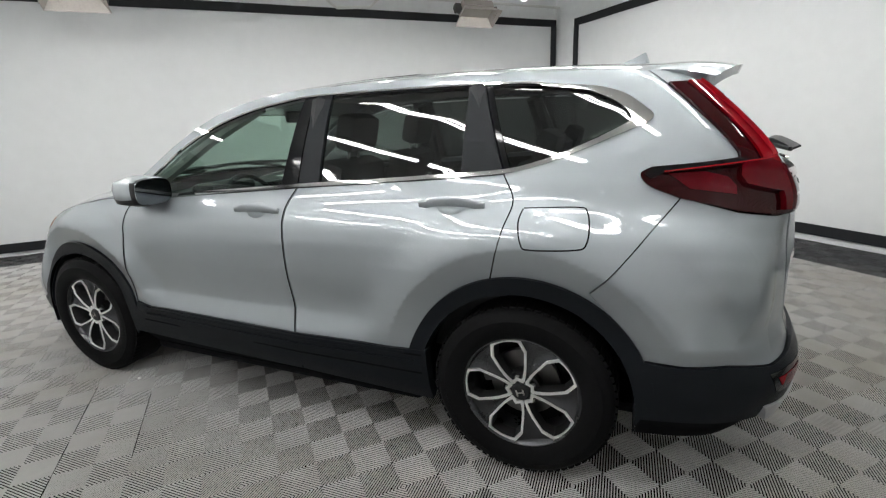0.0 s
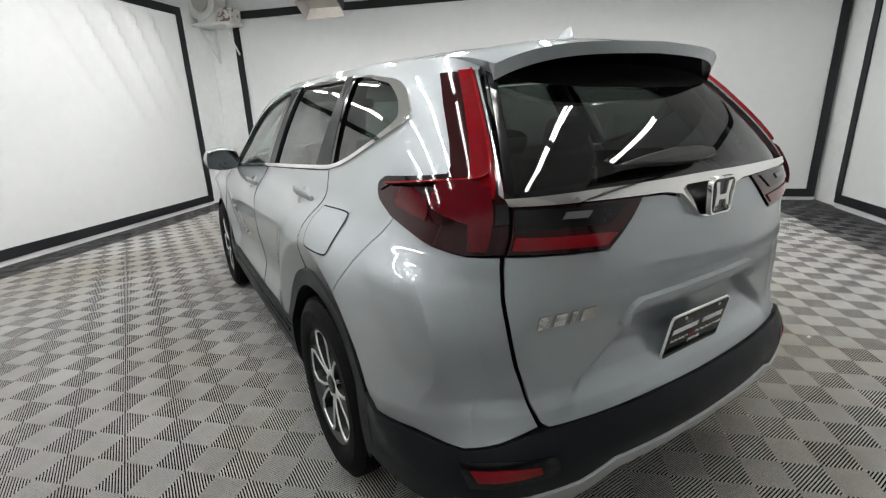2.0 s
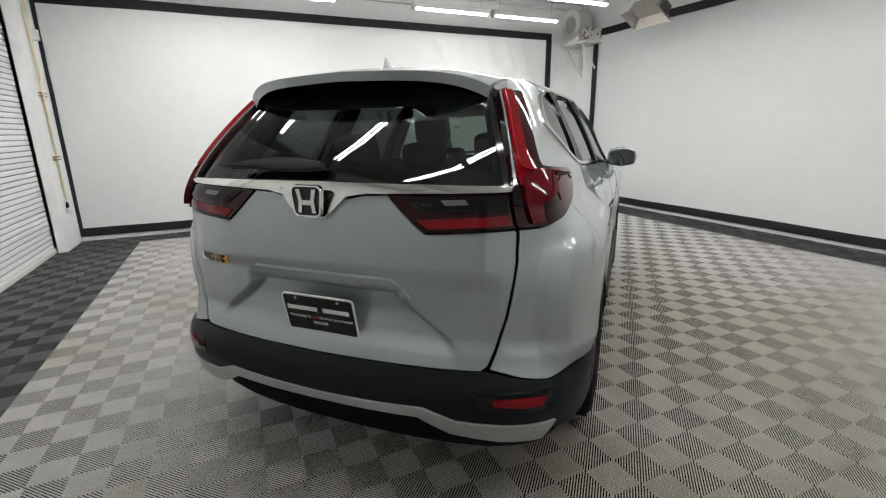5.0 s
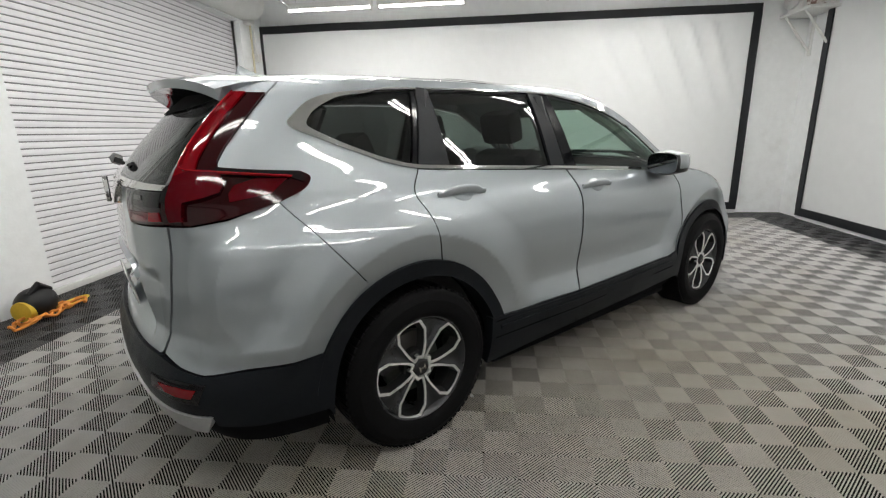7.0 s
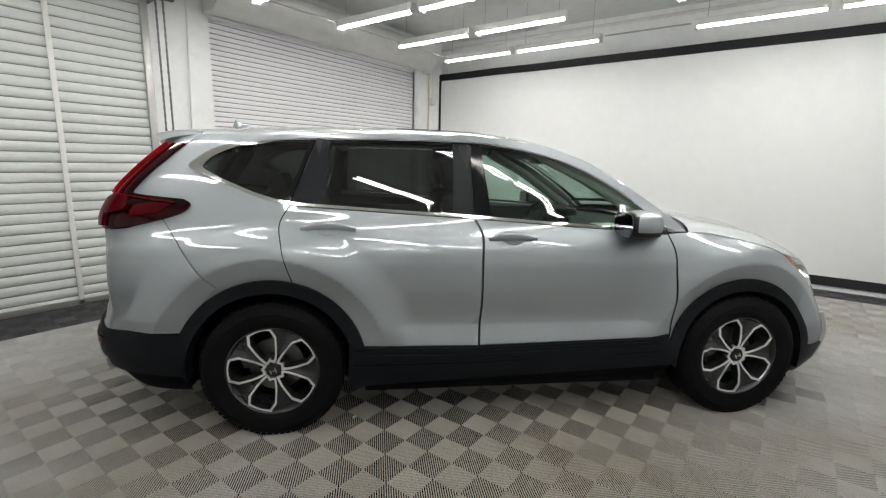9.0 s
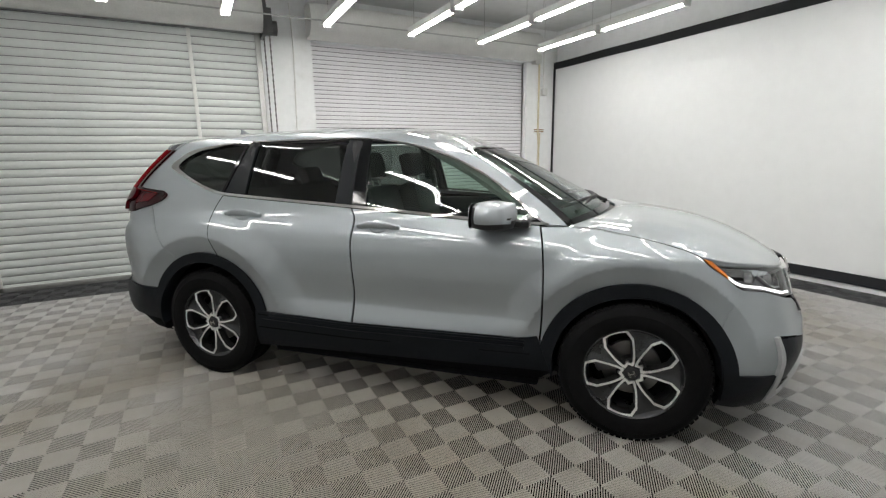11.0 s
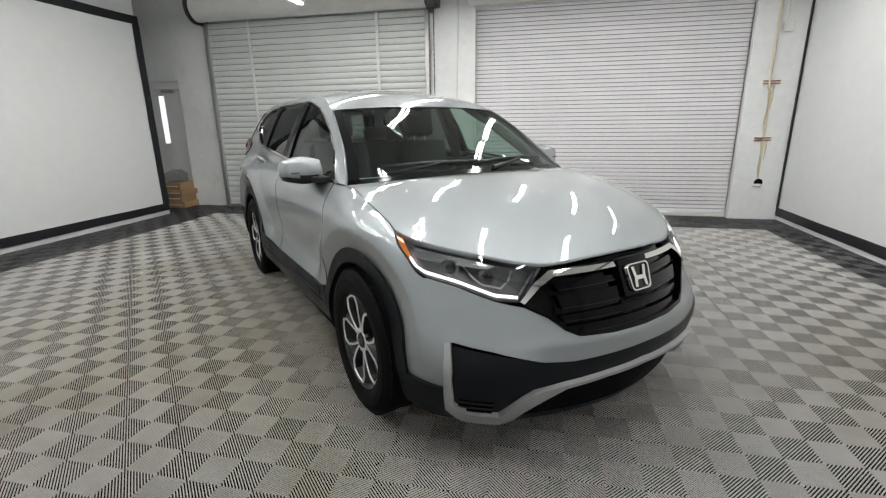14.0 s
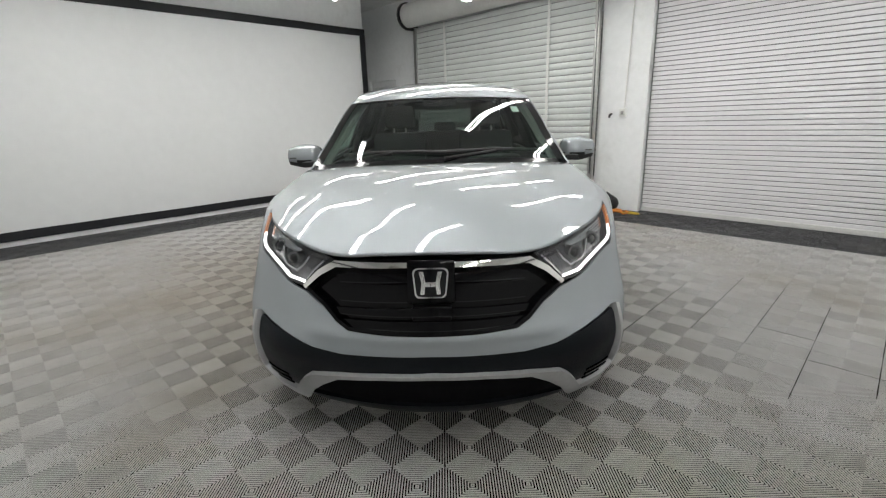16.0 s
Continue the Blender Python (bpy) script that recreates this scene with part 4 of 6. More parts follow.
def lay(bm, lift, depth):
    """Lays faces of (s, z) on the skin and turns their open edges in."""
    bm.verts.index_update()
    sz = np.array([(v.co.x, v.co.y) for v in bm.verts])
    place, normal = skin_at(np.clip(sz[:, 0], 0.0, 21.0), sz[:, 1], lift)
    verts, norms, faces = place.tolist(), normal.tolist(), []
    for fc in bm.faces:
        ids = [v.index for v in fc.verts]
        ring = place[ids]
        n = np.cross(ring, np.roll(ring, -1, 0)).sum(0)
        faces.append(ids if n @ normal[ids[0]] > 0 else ids[::-1])
    if depth:
        for e in bm.edges:
            if len(e.link_faces) == 1:
                i, j = e.verts[0].index, e.verts[1].index
                if max(abs(sz[i, 0]), abs(sz[j, 0])) < 1e-4 or min(sz[i, 0], sz[j, 0]) > 20.9999:
                    continue
                mid = place[[v.index for v in e.link_faces[0].verts]].mean(0)
                n = np.cross(place[j] - place[i], normal[i])
                if np.linalg.norm(n) < 1e-9:
                    continue
                n /= np.linalg.norm(n)
                if n @ (mid - place[i]) > 0:
                    n = -n
                k = len(verts)
                verts += [place[i].tolist(), place[j].tolist(), (place[j] - depth * normal[j]).tolist(), (place[i] - depth * normal[i]).tolist()]
                norms += [n.tolist()] * 4
                face = [k, k + 1, k + 2, k + 3]
                if np.cross(np.subtract(verts[k + 1], verts[k]), np.subtract(verts[k + 2], verts[k])) @ n < 0:
                    face.reverse()
                faces.append(face)
    bm.free()
    return verts, norms, faces


def flip(data):
    verts, norms, faces = data
    return [(x, -y, z) for x, y, z in verts], [(x, -y, z) for x, y, z in norms], [f[::-1] for f in faces]


def skin_mesh(name, chunks, material, parent, label=""):
    verts, norms, faces = [], [], []
    for v, n, f in chunks:
        k = len(verts)
        verts += v
        norms += n
        faces += [[i + k for i in q] for q in f]
    me = bpy.data.meshes.new(name)
    me.from_pydata([tuple(v) for v in verts], [], faces)
    me.polygons.foreach_set("use_smooth", [True] * len(me.polygons))
    me.normals_split_custom_set_from_vertices([tuple(n) for n in norms])
    me.materials.append(material)
    ob = new(name, me)
    ob.parent = parent
    if label:
        ob["label"] = label
    return ob


def pair(name, outline, material, parent, label="", **k):
    """The same piece on the left and on the right flank. parent: one holder, or one for each side."""
    data = sheet(outline, **k)
    l, r = parent if isinstance(parent, tuple) else (parent, parent)
    return skin_mesh(name, [data], material, l, label), skin_mesh(name, [flip(data)], material, r, label)


def whole(name, outline, material, parent, label="", **k):
    """A piece that crosses the middle of nose or tail."""
    data = sheet(outline, **k)
    return skin_mesh(name, [data, flip(data)], material, parent, label)


def strip(line, width, side=1):
    """A band along a line of (s, z), of even width in metres, to one side of it."""
    line = [np.array(p, float) for p in line]
    p3 = skin_at(np.array([p[0] for p in line]), np.array([p[1] for p in line]))[0]
    other = []
    for i, p in enumerate(line):
        a, b = max(i - 1, 0), min(i + 1, len(line) - 1)
        per_s = max(np.linalg.norm(skin_at(p[0] + 0.05, p[1])[0] - skin_at(p[0] - 0.05, p[1])[0]) / 0.1, 0.02)
        per_z = max(np.linalg.norm(skin_at(p[0], p[1] + 0.01)[0] - skin_at(p[0], p[1] - 0.01)[0]) / 0.02, 0.5)
        d = np.array([(line[b][0] - line[a][0]) * per_s, (line[b][1] - line[a][1]) * per_z])
        d /= max(np.linalg.norm(d), 1e-9)
        other.append((p[0] - side * d[1] * width / per_s, p[1] + side * d[0] * width / per_z))
    return "band", [tuple(p) for p in line], other


def patch(rows, name, material, parent, label="", smooth=180, flip_faces=False):
    """A smooth surface from rows of points."""
    bm = bmesh.new()
    vs = [[bm.verts.new(tuple(p)) for p in r] for r in rows]
    for p, q in zip(vs, vs[1:]):
        for i in range(len(p) - 1):
            ids = (p[i], p[i + 1], q[i + 1], q[i])
            bm.faces.new(ids[::-1] if flip_faces else ids)
    return part(name, bm, material, parent, label, smooth)


def crowned(edge, centre, n=28, power=2.0):
    """Rows across the car from an edge curve on the left, over a curve in the middle, to its mirror image."""
    rows = []
    for e, c in zip(edge, centre):
        row = []
        for i in range(n + 1):
            a = -1 + 2 * i / n
            k = 1 - abs(a)**power
            row.append((e[0] + (c[0] - e[0]) * k, -a * e[1], e[2] + (c[2] - e[2]) * k))
        rows.append(row)
    return rows


def resample(points, n):
    """n + 1 points evenly spaced along a 3D line."""
    p = np.array(points, float)
    d = np.r_[0, np.cumsum(np.linalg.norm(np.diff(p, axis=0), axis=1))]
    g = np.linspace(0, d[-1], n + 1)
    return np.stack([np.interp(g, d, p[:, i]) for i in range(3)], -1)


def on_skin(line, lift=0.0):
    return skin_at(np.array([p[0] for p in line]), np.array([p[1] for p in line]), lift)[0]


CAR = empty("car", pose(0, 0, 0, 0, 0, -46.3))
tagged(CAR, "silver compact SUV with black cladding, parked on ribbed floor tiles", "car")

# window opening of the flank, bottom and top line from front to rear
SILL_LINE = [(13.50, 1.092), (12.60, 1.105), (11.35, 1.134), (10.08, 1.163), (8.90, 1.187), (7.88, 1.209), (7.22, 1.226), (6.79, 1.256), (6.26, 1.304), (5.71, 1.352), (5.08, 1.408)]
HEAD_LINE = [(13.50, 1.092), (13.25, 1.151), (12.98, 1.228), (12.53, 1.336), (11.93, 1.440), (11.28, 1.513), (10.62, 1.553), (10.01, 1.572), (8.64, 1.573), (7.62, 1.568), (6.23, 1.553), (5.45, 1.531), (5.12, 1.501), (5.03, 1.452), (5.08, 1.408)]
ROOF_LINE = [(13.78, 1.092), (13.49, 1.175), (13.12, 1.268), (12.60, 1.382), (12.00, 1.490), (11.34, 1.563), (10.70, 1.598), (10.05, 1.609), (8.66, 1.612), (7.40, 1.609), (6.20, 1.600), (5.00, 1.590), (4.30, 1.575)]


def upto(line, s_from, s_to):
    c = catmull(line, 6)
    lo, hi = min(s_from, s_to), max(s_from, s_to)
    out = []
    for p, q in zip(c, c[1:] + c[-1:]):
        if lo <= p[0] <= hi:
            out.append(p)
        cuts = [e for e in (lo, hi) if (p[0] - e) * (q[0] - e) < 0]
        for e in sorted(cuts, key=lambda e: abs(e - p[0])):
            out.append(p + (q - p) * (e - p[0]) / (q[0] - p[0]))
    return out


def flanks():
    doors_f = (empty("front_door"), empty("front_door"))
    doors_r = (empty("rear_door"), empty("rear_door"))
    for d in doors_f + doors_r:
        d.parent = CAR
    g = 0.013
    front = [(13.38, 1.085), (13.44, 0.98), (13.47, 0.79), (13.46, 0.62), (13.44, 0.50)]
    mid = [(10.10, 1.158), (10.21, 1.085), (10.20, 0.946), (10.21, 0.72), (10.19, 0.60), (10.17, 0.46)]
    rear = [(7.23, 1.222), (7.10, 1.129), (7.17, 1.016), (7.33, 0.815)]
    # front door
    top = upto(SILL_LINE, 13.37, 10.11)
    pair("door_panel", catmull(mid, 5) + [(10.17, 0.46), (13.43 - g, 0.50)] + [(s - g, z) for s, z in catmull(front, 5)[::-1]] + [(s, z - 0.004) for s, z in top], PAINT, doors_f, ds=0.07, dz=0.014)
    # rear door, cut out round the wheel
    a = arch(-HUB_X, 0.493, 74, 14, 16)
    a = [p for p in a if p[0] > 7.36]
    pair("door_panel", [(s - g * 1.3, z) for s, z in catmull(mid, 5)] + [(10.17 - g * 1.3, 0.46), (a[-1][0], 0.49)] + a[::-1] + [(s + g, z) for s, z in catmull(rear, 5)[::-1]]
         + [(s, z - 0.004) for s, z in upto(SILL_LINE, 10.08, 7.25)[::-1]], PAINT, doors_r, ds=0.055, dz=0.012)
    for cut, hold in ((front, doors_f), (mid, doors_r), (rear, doors_r)):
        pair("shut_line", strip(catmull(cut, 5), 0.0055, 1), SHELL, hold, lift=0.0010, depth=0.002)
    # quarter panel
    b = arch(-HUB_X, 0.493, 76, 130, 16)
    lamp = [(5.32, 1.150), (5.62, 1.185), (5.68, 1.222), (5.52, 1.246), (4.80, 1.262), (4.36, 1.272), (4.31, 1.29), (4.30, 1.34), (4.33, 1.43), (4.325, 1.523)]
    pair("quarter_panel", catmull(rear, 5) + b + [(6.26, 0.822), (5.32, 1.150)] + lamp[1:] + [(4.325, 1.572)] + upto(ROOF_LINE, 4.33, 7.50)[::-1] + upto(HEAD_LINE, 7.50, 5.06) + upto(SILL_LINE, 5.09, 7.22)[::-1], PAINT, CAR, ds=0.05, dz=0.012)
    # roof rail and windscreen pillar
    pair("pillar", upto(ROOF_LINE, 13.77, 7.5) + upto(HEAD_LINE, 13.48, 7.5)[::-1], PAINT, CAR, dz=0.03)
    # front wing
    c = arch(HUB_X, 0.470, 166, 35.3, 26)
    pair("front_wing", [(s + g, z) for s, z in catmull(front, 5)[::-1]] + [(13.50, 1.086), (13.80, 1.088), (14.10, 1.086), (14.38, 1.073), (14.97, 1.042), (16.0, 1.012), (16.5, 0.985), (16.72, 0.958), (16.77, 0.90), (16.95, 0.822), (17.10, 0.80), (16.64, 0.735)]
         + c[::-1] + [(13.46, 0.50)], PAINT, CAR, ds=0.055, dz=0.012)
    # chrome round the windows
    pair("window_chrome", strip(catmull(SILL_LINE, 5), 0.016, -1), CHROME, CAR, "chrome strip below the windows", lift=0.006, depth=0.010, dz=0.5)
    pair("window_chrome", strip(catmull(HEAD_LINE[:12], 5), 0.010, 1), CHROME, CAR, "chrome strip over the windows", lift=0.006, depth=0.010, dz=0.5)
    tip = [(6.4, 1.557), (5.45, 1.533), (5.12, 1.503), (5.02, 1.452), (5.06, 1.406), (5.71, 1.350), (6.2, 1.308)]
    inner = [(6.3, 1.311), (5.82, 1.356), (5.42, 1.394), (5.29, 1.416), (5.28, 1.460), (5.42, 1.500), (5.62, 1.522), (6.35, 1.545)]
    pair("window_chrome", catmull(tip, 5) + catmull(inner, 5), CHROME, CAR, "broad chrome corner of the rear side window", lift=0.007, depth=0.012, dz=0.1)
    # panes and black pillars between them
    fg = [(10.37, 1.160), (10.26, 1.545)] + upto([(s, z - 0.012) for s, z in HEAD_LINE], 10.30, 13.18)[::-1] + upto([(s, z + 0.004) for s, z in SILL_LINE], 13.16, 10.40)
    pair("window_glass", fg, GLASS_FRONT, doors_f, "green-tinted side window", lift=-0.012, depth=0)
    pair("window_glass", [(9.80, 1.175), (9.82, 1.562), (8.64, 1.563), (7.78, 1.557), (7.74, 1.211), (8.9, 1.190)], GLASS_REAR, doors_r, "dark privacy glass", lift=-0.012, depth=0)
    pair("quarter_glass", [(7.19, 1.232), (7.52, 1.557), (6.3, 1.550), (5.50, 1.524), (5.18, 1.485), (5.18, 1.415), (5.80, 1.350), (6.58, 1.284)], GLASS_REAR, CAR, "dark privacy glass of the rear corner", lift=-0.010, depth=0)
    pair("pillar_trim", [(10.38, 1.155), (10.25, 1.568), (10.08, 1.571), (10.105, 1.160)], GLOSS_BLACK, doors_f, "black door pillar trim", lift=0.000)
    pair("pillar_trim", [(10.085, 1.160), (10.06, 1.571), (9.80, 1.571), (9.76, 1.166)], CLAD, doors_r, "black door pillar trim", lift=0.000)
    pair("pillar_trim", [(7.76, 1.212), (7.79, 1.566), (7.60, 1.566), (7.25, 1.226)], CLAD, doors_r, "black door pillar trim", lift=0.000)
    pair("pillar_trim", [(7.225, 1.228), (7.575, 1.566), (7.50, 1.566), (7.16, 1.236)], GLOSS_BLACK, CAR, "black rear pillar trim", lift=0.000)
    pair("mirror_base", [(13.14, 1.108), (13.18, 1.152), (13.45, 1.096)], GLOSS_BLACK, doors_f, lift=0.004)
    # black sill and arches
    pair("sill_cladding", [(8.14, 0.500), (10.10, 0.485), (13.10, 0.503), (13.40, 0.520), (13.62, 0.335), (10.2, 0.295), (8.10, 0.262)], CLAD, CAR, lift=0.014, depth=0.05)
    for rise, proud in ((0.0, 0.022), (0.022, 0.018), (0.037, 0.018)):
        pair("sill_step", strip([(8.3 + rise * 4, 0.452 + rise), (10.1, 0.440 + rise), (13.2, 0.462 + rise)], 0.012 if rise else 0.018, -1), CLAD, CAR, lift=proud, depth=0.012)
    pair("sill_groove", strip([(8.20, 0.482), (10.10, 0.467), (12.9, 0.484), (13.15, 0.505)], 0.007, -1), SHELL, CAR, lift=0.0155, depth=0.004)
    pair("sill_groove", strip([(8.20, 0.398), (10.10, 0.394), (13.3, 0.424)], 0.006, -1), SHELL, CAR, lift=0.0155, depth=0.004)
    pair("sill_seam", strip([(10.10, 0.487), (10.14, 0.30)], 0.007, -1), SHELL, CAR, lift=0.0165, depth=0.004)
    pair("front_arch", ("band", arch(HUB_X, 0.470, 176, 4, 56), arch(HUB_X, 0.398, 188, 2, 56)), CLAD, CAR, lift=0.014, depth=0.09, dz=0.06)
    pair("rear_arch", ("band", arch(-HUB_X, 0.493, 172, 6, 56), arch(-HUB_X, 0.425, 186, -6, 56)), CLAD, CAR, lift=0.014, depth=0.09, dz=0.06)
    # fuel flap on the left, and handles
    flap = [(6.97, 1.098), (6.40, 1.108), (6.31, 1.095), (6.28, 1.045), (6.30, 0.995), (6.40, 0.978), (6.86, 0.970), (6.95, 0.985), (7.0, 1.05)]
    data = sheet(catmull(flap + flap[:1], 4), lift=0.0030, depth=0.003)
    skin_mesh("fuel_flap", [data], PAINT, CAR)
    rim = strip(catmull(flap + flap[:1], 4), 0.006, -1)
    skin_mesh("flap_gap", [sheet(rim, lift=0.0022, depth=0)], SHELL, CAR)
    for hold, s0, s1, z in ((doors_r, 7.42, 8.24, 1.103), (doors_f, 10.30, 11.08, 1.061)):
        for sgn, d in zip((1, -1), hold):
            p0, n0 = skin_at(s0, z)
            p1, n1 = skin_at(s1, z)
            bm = bmesh.new()
            ring = []
            for k in range(13):
                f = k / 12
                p = p0 + (p1 - p0) * f + n0 * (0.030 * math.sin(math.pi * min(max(f * 1.3 - 0.15, 0), 1))**0.5 + 0.004)
                h = 0.013 + 0.006 * math.sin(math.pi * f)
                w = 0.010
                row = []
                for a in range(10):
                    t = 2 * math.pi * a / 10
                    q = p + np.array([0, 0, 1]) * h * math.sin(t) + n0 * w * math.cos(t)
                    row.append(bm.verts.new((q[0], sgn * q[1], q[2])))
                ring.append(row)
            for p, q in zip(ring, ring[1:]):
                for i in range(10):
                    j = (i + 1) % 10
                    bm.faces.new((p[i], p[j], q[j], q[i]))
            bm.faces.new(ring[0])
            bm.faces.new(ring[-1])
            bmesh.ops.recalc_face_normals(bm, faces=bm.faces)
            part("handle", bm, PAINT, d, "body-coloured door handle", 60)
            bowl = [(s0 + (s1 - s0) * (0.5 + 0.22 * math.cos(a)), z + 0.002 + 0.034 * math.sin(a)) for a in np.linspace(0, 2 * math.pi, 24, endpoint=False)]
            cup = sheet(bowl, lift=0.0015, depth=0, dz=0.01, ds=0.06)
            v, n, f = cup
            p, nn = skin_at(np.array([s0 + (s1 - s0) * 0.5]), np.array([z + 0.002]))
            half = np.linalg.norm(p1 - p0) * 0.22
            v2, n2 = [], []
            for q, m in zip(v, n):
                dx, dzz = (q[0] - p[0][0]) / half, (q[2] - p[0][2]) / 0.034
                v2.append(q)
                t = np.array(m) + np.array([dx * 0.5, 0, dzz * 0.9]) * 0.75
                t /= np.linalg.norm(t)
                n2.append(t.tolist())
            ob = skin_mesh("handle_cup", [(v2, n2, f)] if sgn > 0 else [flip((v2, n2, f))], PAINT, d)


def tail():
    gate = empty("tailgate")
    gate.parent = CAR
    whole("gate_panel", [(0, 0.622), (2.70, 0.626), (2.80, 0.64), (2.92, 0.70), (3.06, 0.80), (3.16, 0.92), (3.28, 1.02), (3.42, 1.088), (1.92, 1.072), (1.38, 1.191), (0.95, 1.188), (0.62, 1.174), (0.34, 1.128), (0.15, 1.112), (0, 1.110)], PAINT, gate, dz=0.010, ds=0.035)
    whole("rear_window", [(0, 1.222), (3.52, 1.218), (3.50, 1.30), (3.44, 1.42), (3.38, 1.535), (2.6, 1.56), (0, 1.565)], GLASS_BACK, gate, "dark tinted rear window", lift=-0.004, depth=0)
    pair("window_edge", [(3.56, 1.216), (3.53, 1.32), (3.44, 1.54), (3.26, 1.545), (3.34, 1.42), (3.40, 1.30), (3.41, 1.222)], GLOSS_BLACK, gate, lift=0.000)
    whole("chrome_bar", [(0, 1.226), (0.5, 1.225), (2.2, 1.222), (3.56, 1.216), (3.50, 1.200), (2.2, 1.197), (1.0, 1.193), (0.66, 1.182), (0.46, 1.146), (0.30, 1.118), (0.15, 1.110), (0, 1.108)], CHROME, gate, "broad chrome bar with a tarnished spot", lift=0.016, depth=0.03, ds=0.10, dz=0.02)
    pair("chrome_edge", strip([(0.70, 1.196), (1.5, 1.199), (2.4, 1.200), (3.50, 1.203)], 0.009, 1), CHROME, gate, "bright lower edge of the chrome bar", lift=0.020, depth=0.012, dz=0.5)
    whole("window_top", [(0, 1.474), (1.5, 1.477), (2.6, 1.490), (3.25, 1.520), (3.38, 1.552), (2.6, 1.572), (0, 1.578)], SHELL, gate, "black upper edge under the spoiler", lift=0.001, depth=0)
    # lamps
    tails = (empty("tail_light"), empty("tail_light"))
    for t in tails:
        t.parent = CAR
    low = [(5.32, 1.147), (5.62, 1.183), (5.68, 1.222), (5.52, 1.245), (4.80, 1.260), (4.36, 1.270), (4.30, 1.288)]
    pair("base_lens", catmull(low[:4], 4) + low[4:] + [(4.29, 1.34), (4.32, 1.43), (4.315, 1.521), (3.62, 1.521), (3.62, 1.42), (3.60, 1.30), (3.52, 1.215), (3.47, 1.10), (3.98, 1.093), (4.60, 1.108)], RED_DARK, tails, "dark red lens", lift=0.013, depth=0.040, dz=0.02)
    pair("red_blade", [(3.99, 1.29), (3.97, 1.34), (3.96, 1.43), (3.96, 1.518), (3.69, 1.518), (3.68, 1.42), (3.66, 1.30), (3.66, 1.25), (3.70, 1.215), (3.98, 1.215), (4.06, 1.245)], RED, tails, "red blade lens", lift=0.021, depth=0.010, dz=0.02)
    pair("clear_blade", [(3.67, 1.518), (3.66, 1.42), (3.64, 1.30), (3.64, 1.225), (3.57, 1.215), (3.61, 1.30), (3.62, 1.42), (3.62, 1.518)], CLEAR_BLADE, tails, "clear grey inner lens", lift=0.018, depth=0.008, dz=0.02)
    pair("red_block", [(4.34, 1.252), (4.05, 1.256), (3.74, 1.235), (3.70, 1.17), (3.72, 1.108), (3.94, 1.108), (4.00, 1.160), (4.30, 1.172), (4.52, 1.186), (4.56, 1.21), (4.48, 1.24)], RED_BRIGHT, tails, "bulging red corner lens", lift=0.032, depth=0.024, dz=0.02)
    pair("red_panel", [(5.38, 1.222), (5.20, 1.175), (4.66, 1.158), (4.64, 1.185), (4.70, 1.210), (4.95, 1.228)], RED_BRIGHT, tails, "bright red reflector", lift=0.0165, depth=0.004, dz=0.02)
    pair("lens_rim", [(5.60, 1.205), (5.64, 1.222), (5.52, 1.242), (4.80, 1.257), (4.36, 1.267), (4.30, 1.262), (4.36, 1.254), (4.80, 1.238), (5.40, 1.226)], GLOSS_BLACK, tails, "black upper rim of the lens", lift=0.0175, depth=0.006, dz=0.02)
    pair("light_guide", strip(catmull([(5.42, 1.226), (4.90, 1.240), (4.40, 1.250), (4.05, 1.254), (3.80, 1.262), (3.735, 1.285), (3.725, 1.34), (3.735, 1.43), (3.745, 1.512)], 4), 0.004, 1), RED_GUIDE, tails, "thin bright red light guide", lift=0.0335, depth=0.014, dz=0.5)
    pair("smoke_panel", [(3.68, 1.205), (3.52, 1.205), (3.49, 1.165), (3.67, 1.16)], SMOKE, tails, "smoked grey window of the lens", lift=0.0185, depth=0.006, dz=0.02)
    gl = (empty("gate_light"), empty("gate_light"))
    for t in gl:
        t.parent = gate
    pair("gate_lens", [(3.42, 1.096), (1.94, 1.078), (1.41, 1.192), (3.44, 1.199)], RED_DARK, gl, "dark red lens", lift=0.006, depth=0.02, dz=0.02)
    pair("smoke_panel", [(3.40, 1.150), (2.02, 1.142), (1.70, 1.186), (3.42, 1.194)], SMOKE, gl, "smoked grey reversing lens", lift=0.010, depth=0.006, dz=0.02)
    pair("red_panel", [(3.38, 1.106), (2.0, 1.090), (1.86, 1.118), (3.38, 1.136)], RED, gl, "red light bar", lift=0.010, depth=0.006, dz=0.02)
    pair("reverse_lamp", [(2.76, 1.166), (2.38, 1.163), (2.30, 1.178), (2.70, 1.181)], CLEAR_GREY, gl, "clear ribbed reversing lamp", lift=0.013, depth=0.005, dz=0.01)
    # painted bumper, black bumper, silver lip
    bumper = empty("rear_bumper")
    bumper.parent = CAR
    b = arch(-HUB_X, 0.493, 132, 155, 8)
    pair("bumper_cover", [(3.49, 1.088), (3.34, 1.02), (3.22, 0.92), (3.12, 0.80), (2.98, 0.70), (2.86, 0.632), (3.4, 0.605), (3.95, 0.588), (4.7, 0.596), (5.80, 0.585)] + b[::-1] + [(6.248, 0.820), (5.308, 1.147), (4.60, 1.104), (3.98, 1.089)], PAINT, bumper, dz=0.010, ds=0.035)
    whole("bumper_black", [(0, 0.618), (2.80, 0.622), (3.4, 0.600), (3.95, 0.583), (4.7, 0.591), (5.84, 0.580), (5.80, 0.45), (5.60, 0.36), (4.60, 0.378), (4.0, 0.40), (3.99, 0.445), (3.0, 0.452), (2.3, 0.460), (1.82, 0.498), (0.9, 0.490), (0, 0.487)], CLAD, bumper, "matt black lower bumper", lift=0.012, depth=0.06)
